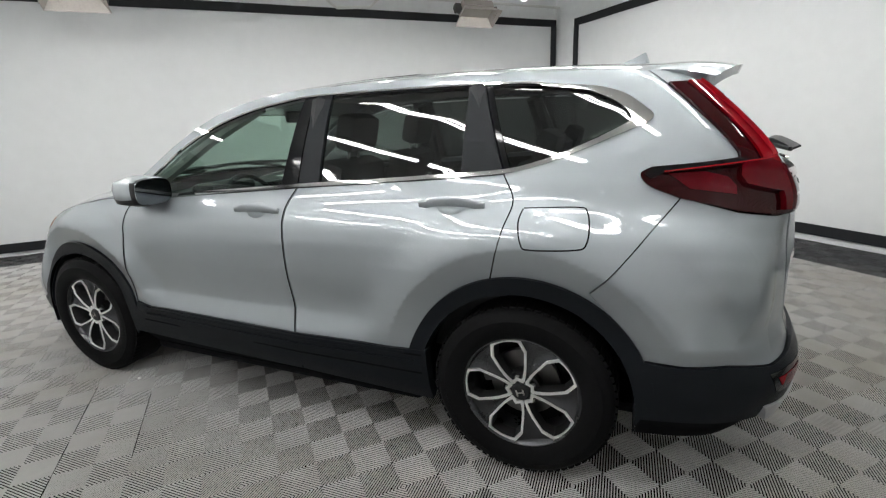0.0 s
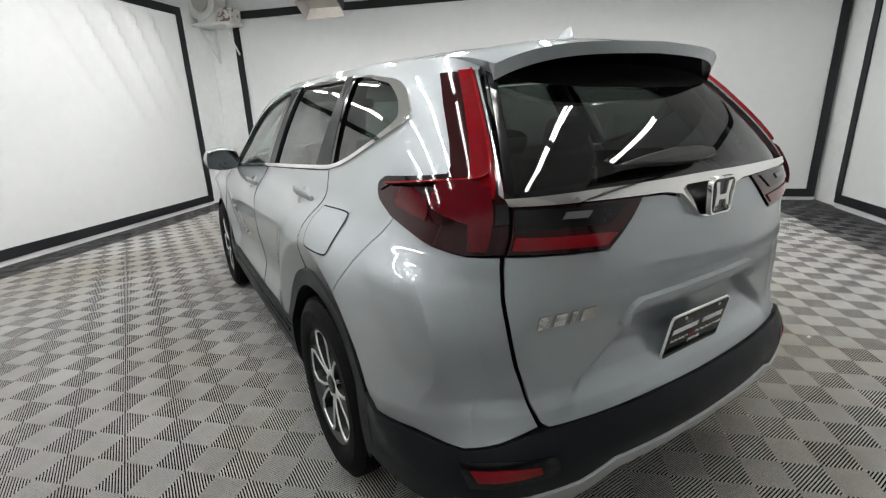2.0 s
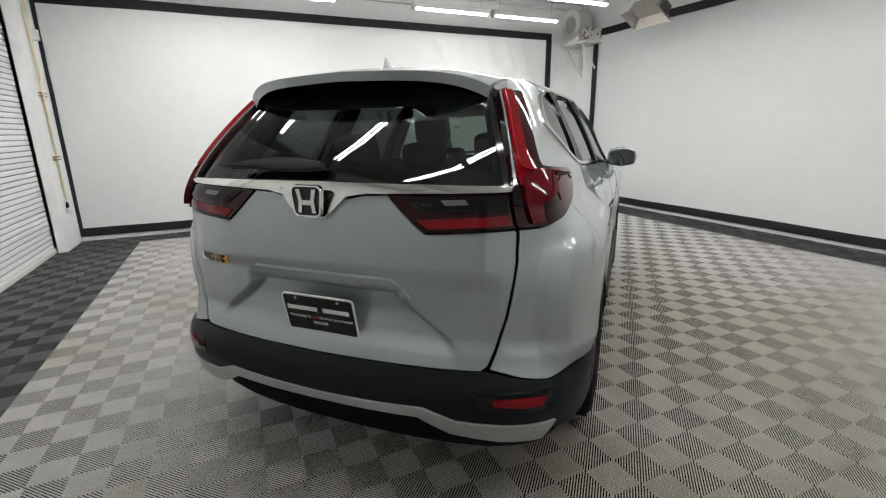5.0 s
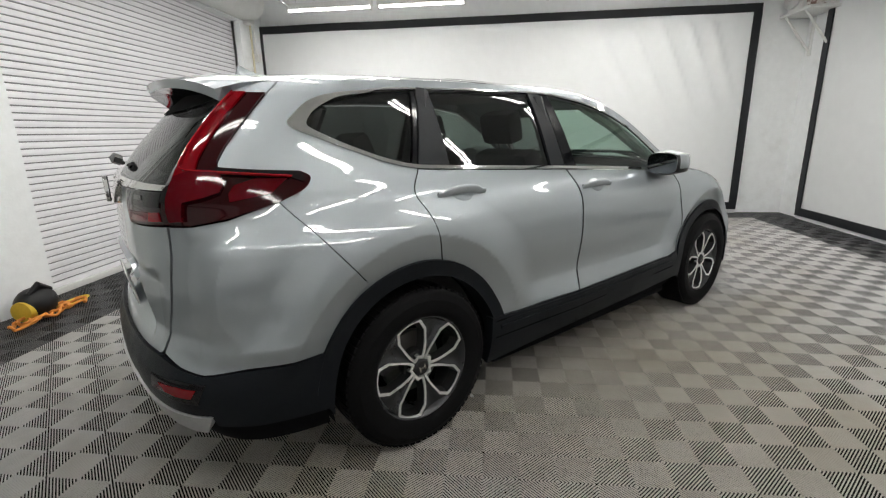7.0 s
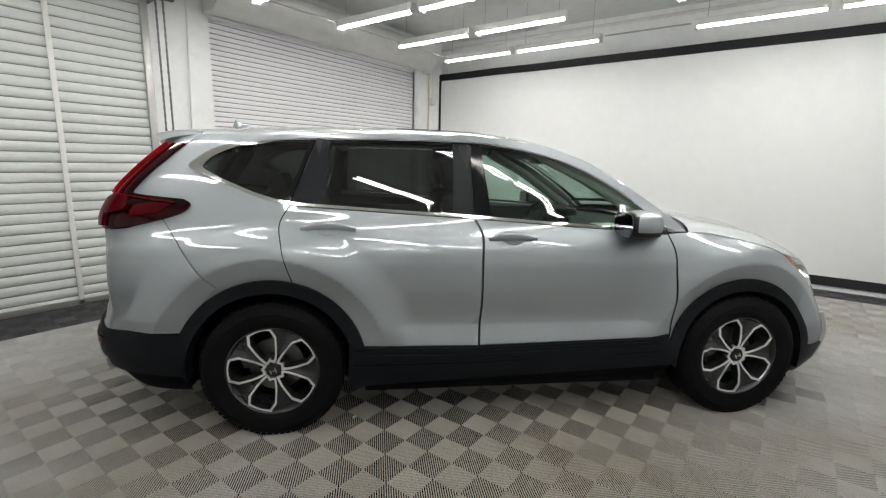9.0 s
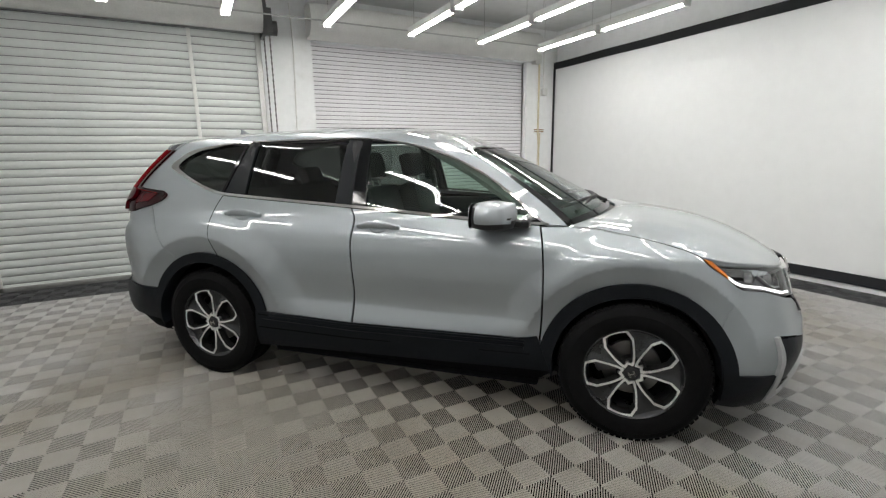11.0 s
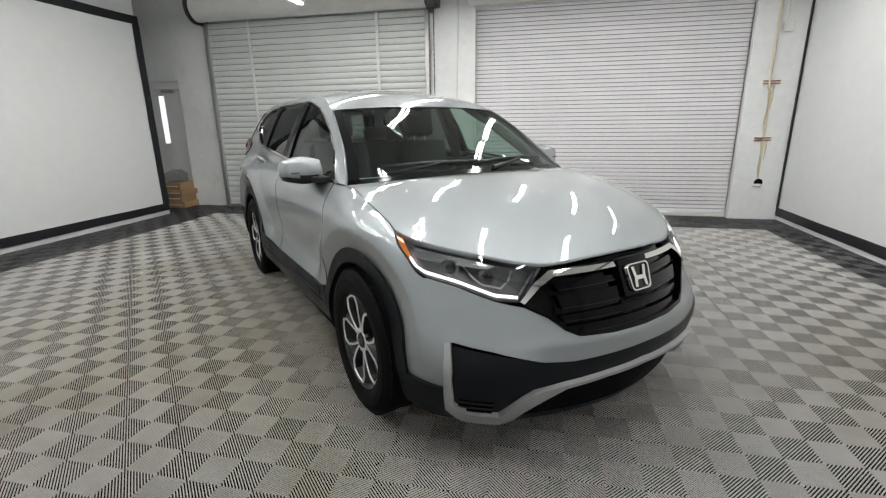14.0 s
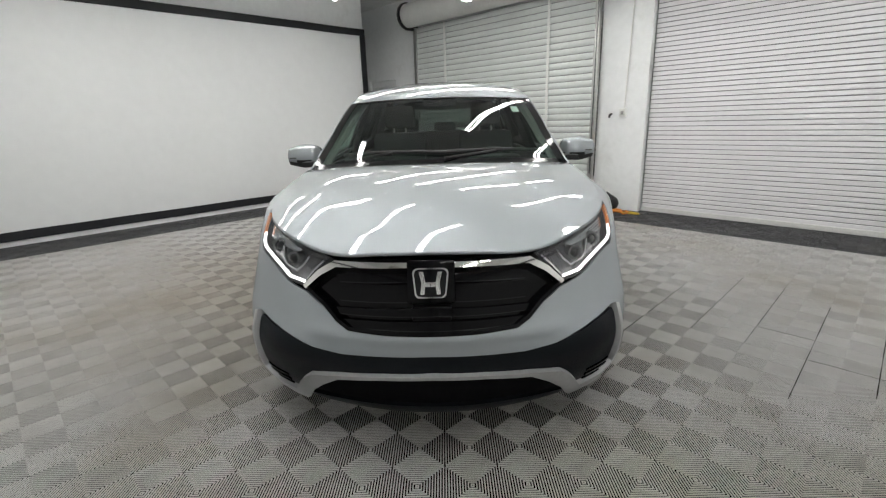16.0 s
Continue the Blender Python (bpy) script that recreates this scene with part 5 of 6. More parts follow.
    whole("bumper_lip", [(4.02, 0.443), (3.0, 0.450), (2.3, 0.458), (1.82, 0.496), (0.9, 0.488), (0, 0.485), (0, 0.455), (0.9, 0.456), (1.72, 0.460), (1.95, 0.43), (2.2, 0.400), (3.0, 0.375), (3.72, 0.372)], SILVER_TRIM, bumper, "silver skid strip", lift=0.020, depth=0.05, dz=0.02)
    whole("bumper_underside", [(0, 0.46), (1.8, 0.47), (2.2, 0.41), (4.0, 0.40), (5.6, 0.38), (5.5, 0.30), (0, 0.345)], SHELL, bumper, lift=-0.05, depth=0.02)
    pair("reflector", [(3.86, 0.542), (3.4, 0.547), (2.92, 0.543), (2.88, 0.524), (3.4, 0.514), (3.74, 0.512)], RED, bumper, "red bumper reflector", lift=0.016, depth=0.01, dz=0.02)
    pair("reflector_recess", [(4.05, 0.56), (3.5, 0.568), (2.68, 0.562), (2.62, 0.510), (3.3, 0.494), (3.85, 0.49)], GLOSS_BLACK, bumper, lift=0.0135, depth=0.004, dz=0.02)
    whole("plate_garnish", [(0, 0.921), (1.26, 0.920), (1.38, 0.905), (1.58, 0.856), (1.45, 0.852), (1.2, 0.872), (0, 0.875)], PAINT, gate, "silver strip over the number plate", lift=0.018, depth=0.06, ds=0.05, dz=0.012)
    # number plate, leaning with the panel
    p0, n0 = skin_at(0.0, 0.757)
    base = Matrix.Translation((-2.285, 0.004, 0.755)) @ Matrix.Rotation(radians(-90), 4, "Z") @ Matrix.Rotation(radians(90 + 11), 4, "X")
    plate = empty("number_plate")
    plate.parent = gate
    plate.matrix_local = base
    w, h = 0.305, 0.155

    def rounded(w, h, r):
        out = []
        for cx, cy, a0 in ((w / 2 - r, h / 2 - r, 0), (-w / 2 + r, h / 2 - r, 90), (-w / 2 + r, -h / 2 + r, 180), (w / 2 - r, -h / 2 + r, 270)):
            out += [(cx + r * math.cos(radians(a0 + k * 15)), cy + r * math.sin(radians(a0 + k * 15))) for k in range(7)]
        return out
    bm = bmesh.new()
    add_prism(bm, rounded(w, h, 0.014), 0.006)
    part("plate_rim", bm, PAPER, plate, "white plate border", 30)
    bm = bmesh.new()
    add_prism(bm, rounded(w - 0.010, h - 0.010, 0.011), 0.002, Matrix.Translation((0, 0, 0.0062)))
    part("plate_face", bm, GLOSS_BLACK, plate, "black plate face", 30)
    for x0, x1, y, t, mat in ((-0.135, -0.005, 0.022, 0.017, PAPER), (0.020, 0.130, 0.022, 0.017, PAPER), ):
        part("lettering_bar", box((x0, y - t / 2, 0.008), (x1, y + t / 2, 0.0092)), mat, plate, smooth=0)
    for words, x, y, size, mat in (("You're Going To", -0.087, -0.0165, 0.0135, PAPER), ("Love", -0.020, -0.0165, 0.0175, RED_LETTER), ("The Way You're Treated!", 0.068, -0.0165, 0.0135, PAPER), ("HOOVER", 0.0, -0.040, 0.0155, PAPER)):
        lettering(words, x, y, size, mat, plate)
    for x in (-0.09, 0.09):
        bm = bmesh.new()
        add_tube(bm, (x, 0.063, 0.008), (x, 0.063, 0.011), 0.005, 12)
        part("screw", bm, GALV, plate)
    # model badge: plain chrome bars
    for s0, s1 in ((2.78, 2.62), (2.56, 2.40), (2.33, 2.26), (2.18, 1.98)):
        data = sheet([(s0, 0.932), (s1, 0.933), (s1 + 0.02, 0.898), (s0 + 0.02, 0.897)], lift=0.006, depth=0.006)
        skin_mesh("badge_bar", [data], CHROME, gate, "chrome badge bar")
    emblem("rear_emblem", gate, Matrix.Translation((-2.297, 0, 1.172)) @ Matrix.Rotation(radians(-90), 4, "Z") @ Matrix.Rotation(radians(90), 4, "X"), 0.125, 0.105)
    # wiper
    wiper = empty("rear_wiper")
    wiper.parent = gate
    bm = bmesh.new()
    tilt = Matrix.Translation((-2.235, 0, 1.280)) @ Matrix.Rotation(radians(-90), 4, "Z") @ Matrix.Rotation(radians(90 - 24), 4, "X")
    cover = [(0.030, -0.012), (0.028, 0.010), (-0.06, 0.022), (-0.16, 0.024), (-0.27, 0.014), (-0.39, -0.002), (-0.39, -0.010), (-0.27, -0.012), (-0.14, -0.020), (-0.04, -0.020)]
    add_prism(bm, cover, 0.030, tilt, 0.006)
    part("arm", bm, BLACK_PLASTIC, wiper, "flat black wiper arm", 40)
    part("blade", rod([tuple(tilt @ Vector(p)) for p in ((-0.02, -0.006, -0.006), (-0.20, 0.0, -0.008), (-0.385, -0.005, -0.004))], 0.009), BLACK_PLASTIC, wiper)


def lettering(words, x, y, size, material, parent):
    """Words in the built-in font, as a thin raised mesh."""
    c = bpy.data.curves.new("lettering", "FONT")
    c.body, c.size, c.align_x, c.extrude, c.offset = words, size, "CENTER", 0.0004, size * 0.012
    ob = bpy.data.objects.new("lettering", c)
    scene.collection.objects.link(ob)
    me = bpy.data.meshes.new_from_object(ob.evaluated_get(bpy.context.evaluated_depsgraph_get()))
    bpy.data.objects.remove(ob)
    bpy.data.curves.remove(c)
    bm = bmesh.new()
    bm.from_mesh(me)
    bpy.data.meshes.remove(me)
    bmesh.ops.translate(bm, vec=(x, y, 0.0088), verts=bm.verts)
    part("lettering", bm, material, parent, smooth=0)


def emblem(name, parent, m, w, h):
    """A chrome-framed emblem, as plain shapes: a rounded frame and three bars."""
    e = empty(name)
    e.parent = parent
    e.matrix_local = m

    def ring_pts(k):
        out = []
        for cx, cy, a0 in ((1, 1, 0), (-1, 1, 90), (-1, -1, 180), (1, -1, 270)):
            r = 0.020 * k
            kw = w * (0.5 if cy > 0 else 0.44) * k
            out += [(cx * (kw - r) + r * math.cos(radians(a0 + i * 18)), cy * (h * 0.5 * k - r) + r * math.sin(radians(a0 + i * 18))) for i in range(6)]
        return out
    bm = bmesh.new()
    add_prism(bm, ring_pts(1.0), 0.010)
    part("backing", bm, GLOSS_BLACK, e, smooth=30)
    bm = bmesh.new()
    rings = [[bm.verts.new((*p, z)) for p in ring_pts(k)] for k, z in ((1.03, 0.004), (1.0, 0.016), (0.91, 0.016), (0.88, 0.008))]
    for a, b in zip(rings, rings[1:]):
        for i in range(len(a)):
            j = (i + 1) % len(a)
            bm.faces.new((a[i], a[j], b[j], b[i]))
    bmesh.ops.recalc_face_normals(bm, faces=bm.faces)
    part("frame_ring", bm, CHROME, e, smooth=40)
    for sgn in (-1, 1):
        bm = bmesh.new()
        add_prism(bm, [(sgn * x * w, y * h) for x, y in ((0.33, 0.38), (0.20, 0.38), (0.13, 0.0), (0.17, -0.38), (0.29, -0.38), (0.25, 0.0))][::sgn], 0.008, Matrix.Translation((0, 0, 0.009)), 0.002)
        part("upright_bar", bm, CHROME, e, smooth=30)
    bm = bmesh.new()
    add_prism(bm, [(-0.15 * w, 0.03 * h), (-0.15 * w, -0.13 * h), (0.15 * w, -0.13 * h), (0.15 * w, 0.03 * h)], 0.007, Matrix.Translation((0, 0, 0.009)), 0.002)
    part("cross_bar", bm, CHROME, e, smooth=30)


def nose():
    bumper = empty("front_bumper")
    bumper.parent = CAR
    c = arch(HUB_X, 0.470, 34.9, 8, 8)
    whole("bumper_cover", [(21, 0.588), (20.3, 0.588), (19.72, 0.594), (19.52, 0.622), (19.30, 0.672), (18.97, 0.716), (18.5, 0.738), (17.75, 0.785), (17.13, 0.805), (16.66, 0.738)] + c + [(16.02, 0.412), (17.17, 0.405), (17.19, 0.50), (17.27, 0.574), (17.45, 0.585), (18.24, 0.562), (18.7, 0.540), (19.16, 0.514), (19.64, 0.503), (20.3, 0.508), (21, 0.512)], PAINT, bumper, dz=0.012, ds=0.06)
    whole("bumper_black", [(21, 0.510), (20.3, 0.506), (19.64, 0.501), (19.16, 0.512), (18.24, 0.552), (17.45, 0.572), (17.36, 0.55), (17.32, 0.44), (17.38, 0.33), (17.7, 0.285), (18.45, 0.265), (18.85, 0.360), (19.05, 0.394), (19.56, 0.415), (21, 0.440)], CLAD, bumper, "matt black bumper band", lift=-0.004, depth=0.02, dz=0.02)
    whole("bumper_lip", [(17.28, 0.580), (17.19, 0.50), (17.17, 0.40), (17.22, 0.30), (17.6, 0.228), (18.5, 0.205), (18.75, 0.24), (18.95, 0.293), (19.25, 0.35), (19.54, 0.394), (20.2, 0.415), (21, 0.423), (21, 0.438), (20.2, 0.430), (19.56, 0.414), (19.05, 0.394), (18.85, 0.360), (18.45, 0.270), (17.75, 0.285), (17.40, 0.33), (17.33, 0.44), (17.38, 0.56), (17.40, 0.585)], SILVER_TRIM, bumper, "silver skid frame", lift=0.018, depth=0.04, dz=0.02)
    whole("lower_intake", [(21, 0.420), (19.5, 0.39), (18.9, 0.29), (18.5, 0.22), (19.2, 0.21), (21, 0.215)], GLOSS_BLACK, bumper, "black lower air intake", lift=-0.03, depth=0.02)
    whole("chin", [(21, 0.235), (19.2, 0.232), (18.3, 0.225), (17.6, 0.245), (17.2, 0.30), (16.9, 0.24), (17.6, 0.185), (19.2, 0.175), (21, 0.178)], CLAD, bumper, lift=-0.006, depth=0.05)
    pair("corner_cladding", [(15.98, 0.412), (17.17, 0.405), (17.20, 0.31), (17.45, 0.235), (16.6, 0.22), (16.1, 0.24)], CLAD, bumper, lift=0.012, depth=0.05)
    for k in range(3):
        z = 0.40 - 0.028 * k
        pair("fog_slat", [(17.50, z - 0.05), (18.30, z - 0.062), (18.30, z - 0.074), (17.50, z - 0.062)], GLOSS_BLACK, bumper, lift=0.003, depth=0.01)
    # grille
    grille = empty("grille")
    grille.parent = CAR
    whole("grille_back", [(21, 0.876), (20.67, 0.876), (19.46, 0.858), (18.99, 0.720), (19.34, 0.672), (19.54, 0.620), (19.74, 0.592), (21, 0.586)], GRILLE, grille, "gloss black grille", lift=-0.035, depth=0.0)
    whole("grille_rim", strip([(18.99, 0.722), (19.32, 0.674), (19.53, 0.622), (19.73, 0.594), (20.3, 0.588), (21, 0.588)], 0.016, 1), GRILLE, grille, lift=0.004, depth=0.04, dz=0.02)
    for za, zb, zc, zd in ((0.797, 0.806, 0.768, 0.786), (0.752, 0.764, 0.700, 0.712), (0.676, 0.690, 0.650, 0.658), (0.634, 0.640, 0.606, 0.604)):
        whole("grille_bar", [(19.50, za), (21, zb), (21, zd), (19.56, zc)], GRILLE, grille, lift=-0.012, depth=0.03, dz=0.02)
        whole("bar_edge", [(19.56, zc + 0.004), (21, zd + 0.004), (21, zd), (19.58, zc)], GLOSS_BLACK, grille, "thin glossy lower edge", lift=-0.010, depth=0.006, dz=0.5)
    whole("grille_chrome", [(21, 0.845), (20.67, 0.843), (19.50, 0.838), (19.22, 0.800), (18.92, 0.738), (18.98, 0.728), (19.27, 0.783), (19.53, 0.817), (20.67, 0.826), (21, 0.827)], CHROME, grille, "chrome upper grille bar", lift=0.010, depth=0.04, dz=0.02, ds=0.1)
    part("sensor_cover", box((2.175, -0.075, 0.615), (2.212, 0.075, 0.690), 0.010), BLACK_PLASTIC, grille, "smooth black sensor cover")
    bm = bmesh.new()
    lean = Matrix.Translation((2.194, 0, 0.780)) @ Matrix.Rotation(radians(-22), 4, "Y")
    add_box(bm, (-0.045, -0.092, -0.078), (0.008, 0.092, 0.086), 0.014)
    bmesh.ops.transform(bm, matrix=lean, verts=bm.verts)
    part("emblem_mount", bm, GRILLE, grille)
    emblem("front_emblem", grille, lean @ Matrix.Translation((0.009, 0, -0.003)) @ Matrix.Rotation(radians(90), 4, "Z") @ Matrix.Rotation(radians(90), 4, "X"), 0.135, 0.112)
    # head lamps
    heads = (empty("headlight"), empty("headlight"))
    for h in heads:
        h.parent = CAR
    out = [(16.76, 0.954), (17.27, 0.932), (18.0, 0.912), (18.61, 0.892), (19.42, 0.850), (19.20, 0.800), (18.92, 0.735), (18.5, 0.742), (17.75, 0.788), (17.13, 0.808), (16.97, 0.826), (16.79, 0.90)]
    pair("housing", out, LAMP_BACK, heads, "dark grey inner housing", lift=-0.050, depth=0.0)
    pair("housing_wall", ("band", out + out[:1], [(s - (s - 17.9) * 0.03, z - (z - 0.85) * 0.06) for s, z in out + out[:1]]), BLACK_PLASTIC, heads, lift=-0.001, depth=0.050)
    pair("lens", out, LAMP_GLASS, heads, "clear outer lens", lift=0.004, depth=0.0)
    pair("day_light", strip([(16.84, 0.905), (16.98, 0.842), (17.15, 0.822), (17.75, 0.802), (18.5, 0.757), (18.90, 0.748)], 0.011, 1), DRL, heads, "lit white daytime light", lift=0.0015, depth=0.01, dz=0.5)
    pair("indicator", [(16.78, 0.947), (16.93, 0.938), (16.97, 0.885), (16.92, 0.86), (16.84, 0.895)], AMBER, heads, "amber side marker", lift=0.0015, depth=0.01)
    pair("reflector_fin", [(17.10, 0.915), (17.6, 0.905), (18.25, 0.890), (18.75, 0.868), (18.55, 0.858), (18.05, 0.866), (17.5, 0.872), (17.14, 0.876)], REFLECTOR, heads, "bright ribbed reflector", lift=-0.022, depth=0.02, dz=0.02)
    for k in range(3):
        z = 0.905 - 0.010 * k
        pair("reflector_rib", strip([(17.12, z), (17.7, z - 0.012), (18.4, z - 0.028)], 0.003, 1), LAMP_BACK, heads, lift=-0.0205, depth=0.004)
    pair("reflector_edge", strip([(18.02, 0.862), (18.14, 0.820), (18.30, 0.796), (18.66, 0.784), (18.86, 0.812), (18.98, 0.846)], 0.009, 1), CHROME, heads, "chrome zigzag edge", lift=-0.012, depth=0.02)
    pair("reflector_edge", strip([(18.95, 0.760), (19.12, 0.800), (19.30, 0.838)], 0.007, 1), CHROME, heads, "chrome inner edge", lift=-0.006, depth=0.02)
    pair("reflector_step", [(17.18, 0.862), (17.9, 0.842), (18.05, 0.812), (18.5, 0.776), (17.9, 0.812), (17.3, 0.832)], LAMP_BACK, heads, lift=-0.030, depth=0.02, dz=0.02)
    for sgn, h in zip((1, -1), heads):
        for s, z, r in ((17.72, 0.858, 0.034), (18.48, 0.832, 0.030)):
            p, n = skin_at(s, z, -0.028)
            n = np.array([0.95, 0.25, 0.1])
            bm = bmesh.new()
            a, b = p - n * 0.02, p + n * 0.012
            add_tube(bm, (a[0], sgn * a[1], a[2]), (b[0], sgn * b[1], b[2]), r, 24)
            part("projector", bm, CLEAR_GREY, h, "round projector lamp", 40)
            bm = bmesh.new()
            got = bmesh.ops.create_uvsphere(bm, u_segments=20, v_segments=12, radius=r * 0.8)["verts"]
            q = p + n * 0.0
            bmesh.ops.translate(bm, vec=(q[0], sgn * q[1], q[2]), verts=got)
            part("projector_lens", bm, SMOKE, h, "dark round lens")


def top():
    edge = on_skin(catmull(ROOF_LINE, 6))
    k = int(np.argmin(abs(np.array([p[0] for p in catmull(ROOF_LINE, 6)]) - 11.97)))
    screen_edge, roof_edge = resample(edge[: k + 1], 20), resample(edge[k:], 40)
    centre = resample([(1.20, 0, 1.128), (0.90, 0, 1.285), (0.62, 0, 1.424), (0.43, 0, 1.512)], 20)
    patch(crowned(screen_edge * (1, 0.985, 1) + (0.004, 0, -0.004), centre, power=2.2), "windscreen", GLASS_FRONT, CAR, "green-tinted windscreen")
    # black band round the windscreen
    rows = crowned(screen_edge * (1, 0.985, 1) + (0.004, 0, -0.001), centre + (0, 0, 0.003), 56, 2.2)
    rows = np.array(rows)
    patch(rows[:2], "screen_band", GLOSS_BLACK, CAR, smooth=180)
    patch([rows[-1] + (rows[-2] - rows[-1]) * 0.45, rows[-1]], "screen_band", GLOSS_BLACK, CAR, smooth=180)
    patch(rows[:, :3], "screen_band", GLOSS_BLACK, CAR, smooth=180)
    patch(rows[:, -3:], "screen_band", GLOSS_BLACK, CAR, smooth=180)
    bm = bmesh.new()
    quad = [Vector(rows[j, i]) + Vector((0.004, 0, -0.012)) for j, i in ((15, 5), (17, 5), (17, 7), (15, 7))]
    bm.faces.new([bm.verts.new(q) for q in quad])
    got = bmesh.ops.extrude_face_region(bm, geom=bm.faces[:])["geom"]
    bmesh.ops.translate(bm, vec=(-0.001, 0, -0.001), verts=[g for g in got if isinstance(g, bmesh.types.BMVert)])
    part("sticker", bm, PAPER, CAR, "small white sticker inside the windscreen", 0)
    rx = roof_edge[:, 0]
    zc = hermite([(-1.90, 1.622), (-1.55, 1.646), (-1.18, 1.660), (-0.72, 1.667), (-0.37, 1.660), (0.0, 1.636), (0.18, 1.604), (0.32, 1.562), (0.44, 1.508)])
    # middle line of the roof runs a little ahead of its edges at the windscreen, behind them at the tail
    cx = np.interp(np.linspace(0, 1, 41), [0, 1], [0.428, roof_edge[-1, 0] - 0.055])
    centre_r = np.stack([cx, 0 * cx, zc(cx)], -1)
    roof_rows = crowned(roof_edge, centre_r, 36, 2.6)
    patch(roof_rows, "roof", PAINT, CAR)
    lid = [[np.array(p) + (0, 0, 0.003) for p in r[8:29]] for r in roof_rows[10:21]]
    patch(lid, "sunroof", GLOSS_BLACK, CAR, "dark closed sunroof pane")
    # spoiler
    root = np.array(roof_rows[-1])
    n = len(root) - 1
    tip, under_tip, under_root = [], [], []
    for i in range(n + 1):
        a = -1 + 2 * i / n
        x = -2.085 + 0.14 * abs(a)**3
        y = -a * 0.525
        z = 1.600 - 0.014 * abs(a) - 0.045 * abs(a)**6
        tip.append((x, y, z))
        under_tip.append((x + 0.012, y * 0.99, z - 0.030 - 0.010 * abs(a)**4))
        under_root.append((-1.90, -a * 0.50, 1.545 - 0.035 * a * a))
    tip, under_tip, under_root = np.array(tip), np.array(under_tip), np.array(under_root)
    rows = [root + (0.004 * np.sign(0), 0, 0.001) + (tip - root) * f + np.array([0, 0, 0.010]) * math.sin(math.pi * f) for f in np.linspace(0.012, 1, 10)]
    rows += [under_tip]
    spoiler = empty("roof_spoiler")
    spoiler.parent = CAR
    patch(rows, "spoiler_top", PAINT, spoiler, smooth=50)
    patch([under_tip, (under_tip + under_root) / 2 + (0, 0, -0.004), under_root], "spoiler_underside", GLOSS_BLACK, spoiler, "black spoiler underside", smooth=60)
    for j in (0, n):
        side = [r[j] for r in rows] + [under_root[j]]
        bm = bmesh.new()
        bm.faces.new([bm.verts.new(tuple(p)) for p in side])
        bmesh.ops.triangulate(bm, faces=bm.faces)
        part("spoiler_end", bm, PAINT, spoiler, smooth=0)
    pair("spoiler_side", [(4.315, 1.526), (4.318, 1.574), (3.9, 1.580), (3.45, 1.580), (3.42, 1.548), (3.60, 1.528)], PAINT, spoiler, lift=0.004, depth=0.03, ds=0.08, dz=0.015)
    part("stop_light", box((-2.066, -0.20, 1.572), (-2.05, 0.20, 1.584), 0.003), RED_DARK, spoiler, "dark red high stop light")
    # bonnet: blended between its four border lines
    fen = on_skin([(13.80, 1.090), (14.10, 1.088), (14.38, 1.075), (14.97, 1.044), (16.0, 1.014), (16.5, 0.987), (16.73, 0.960)], 0.002)
    lead = on_skin(catmull([(16.73, 0.960), (17.27, 0.938), (18.0, 0.918), (18.61, 0.898), (19.44, 0.866), (20.2, 0.876), (20.67, 0.880), (21.0, 0.881)], 5), 0.002)
    nb, na = 36, 96
    F = resample(fen, nb)
    L = resample(lead, na // 2)
    L = np.concatenate([L[:-1], (L * (1, -1, 1))[::-1]])
    a = np.linspace(-1, 1, na + 1)
    K = np.stack([F[0, 0] + (1.235 - F[0, 0]) * (1 - a * a), -a * F[0, 1], F[0, 2] + (1.128 - F[0, 2]) * (1 - abs(a)**2.4)], -1)
    rows = []
    for j in range(nb + 1):
        b = j / nb
        fl, fr = F[j], F[j] * (1, -1, 1)
        row = []
        for i in range(na + 1):
            c = i / na
            p = (1 - b) * K[i] + b * L[i] + (1 - c) * fl + c * fr - ((1 - b) * ((1 - c) * K[0] + c * K[-1]) + b * ((1 - c) * L[0] + c * L[-1]))
            q = a[i]
            p = p + np.array([0, 0, 0.050 * math.sin(math.pi * b**1.25) * (1 - q * q) + 0.010 * ramp(0.88 - 0.20 * b - abs(q), 0.0, 0.16) * (1 - b)**0.7 * min(1, b / 0.06)])
            row.append(p)
        rows.append(row)
    bonnet = patch(rows, "bonnet", PAINT, CAR)
    for side in (1, -1):
        gap = F[2:] + np.array([[0.0, 0.004, -0.006]])
        low = F[2:] + np.array([[0.0, 0.006, -0.013]])
        patch([gap * (1, side, 1), low * (1, side, 1)], "bonnet_gap", SHELL, CAR)
    # rounded front lip of the bonnet
    lip = [np.array(rows[-1]) + (0.0, 0, 0), np.array(rows[-1]) + (0.010, 0, -0.010), np.array(rows[-1]) + (-0.03, 0, -0.026)]
    patch(lip, "bonnet_lip", PAINT, CAR)
    # black cowl between bonnet and windscreen
    cowl = [np.array(K) + (0, 0, -0.022), np.array(K) * (1, 1, 1) + (-0.10, 0, -0.012), np.array(K) + (-0.16, 0, 0.0)]
    patch(cowl, "cowl", BLACK_PLASTIC, CAR, "black plastic cowl")
    for y0, y1 in ((0.66, 0.02), (0.05, -0.58)):
        w = empty("front_wiper")
        w.parent = CAR
        def on_glass(y, up):
            e = 1 - (abs(y) / 0.80)**2.2
            return (0.80 + 0.36 * e - up * 0.9, y, 1.105 + 0.03 * e + up * 0.43 + 0.026)
        part("blade", rod([on_glass(y0 + (y1 - y0) * f, 0.05 + 0.02 * math.sin(f * 3)) for f in np.linspace(0, 1, 7)], 0.012), BLACK_PLASTIC, w)
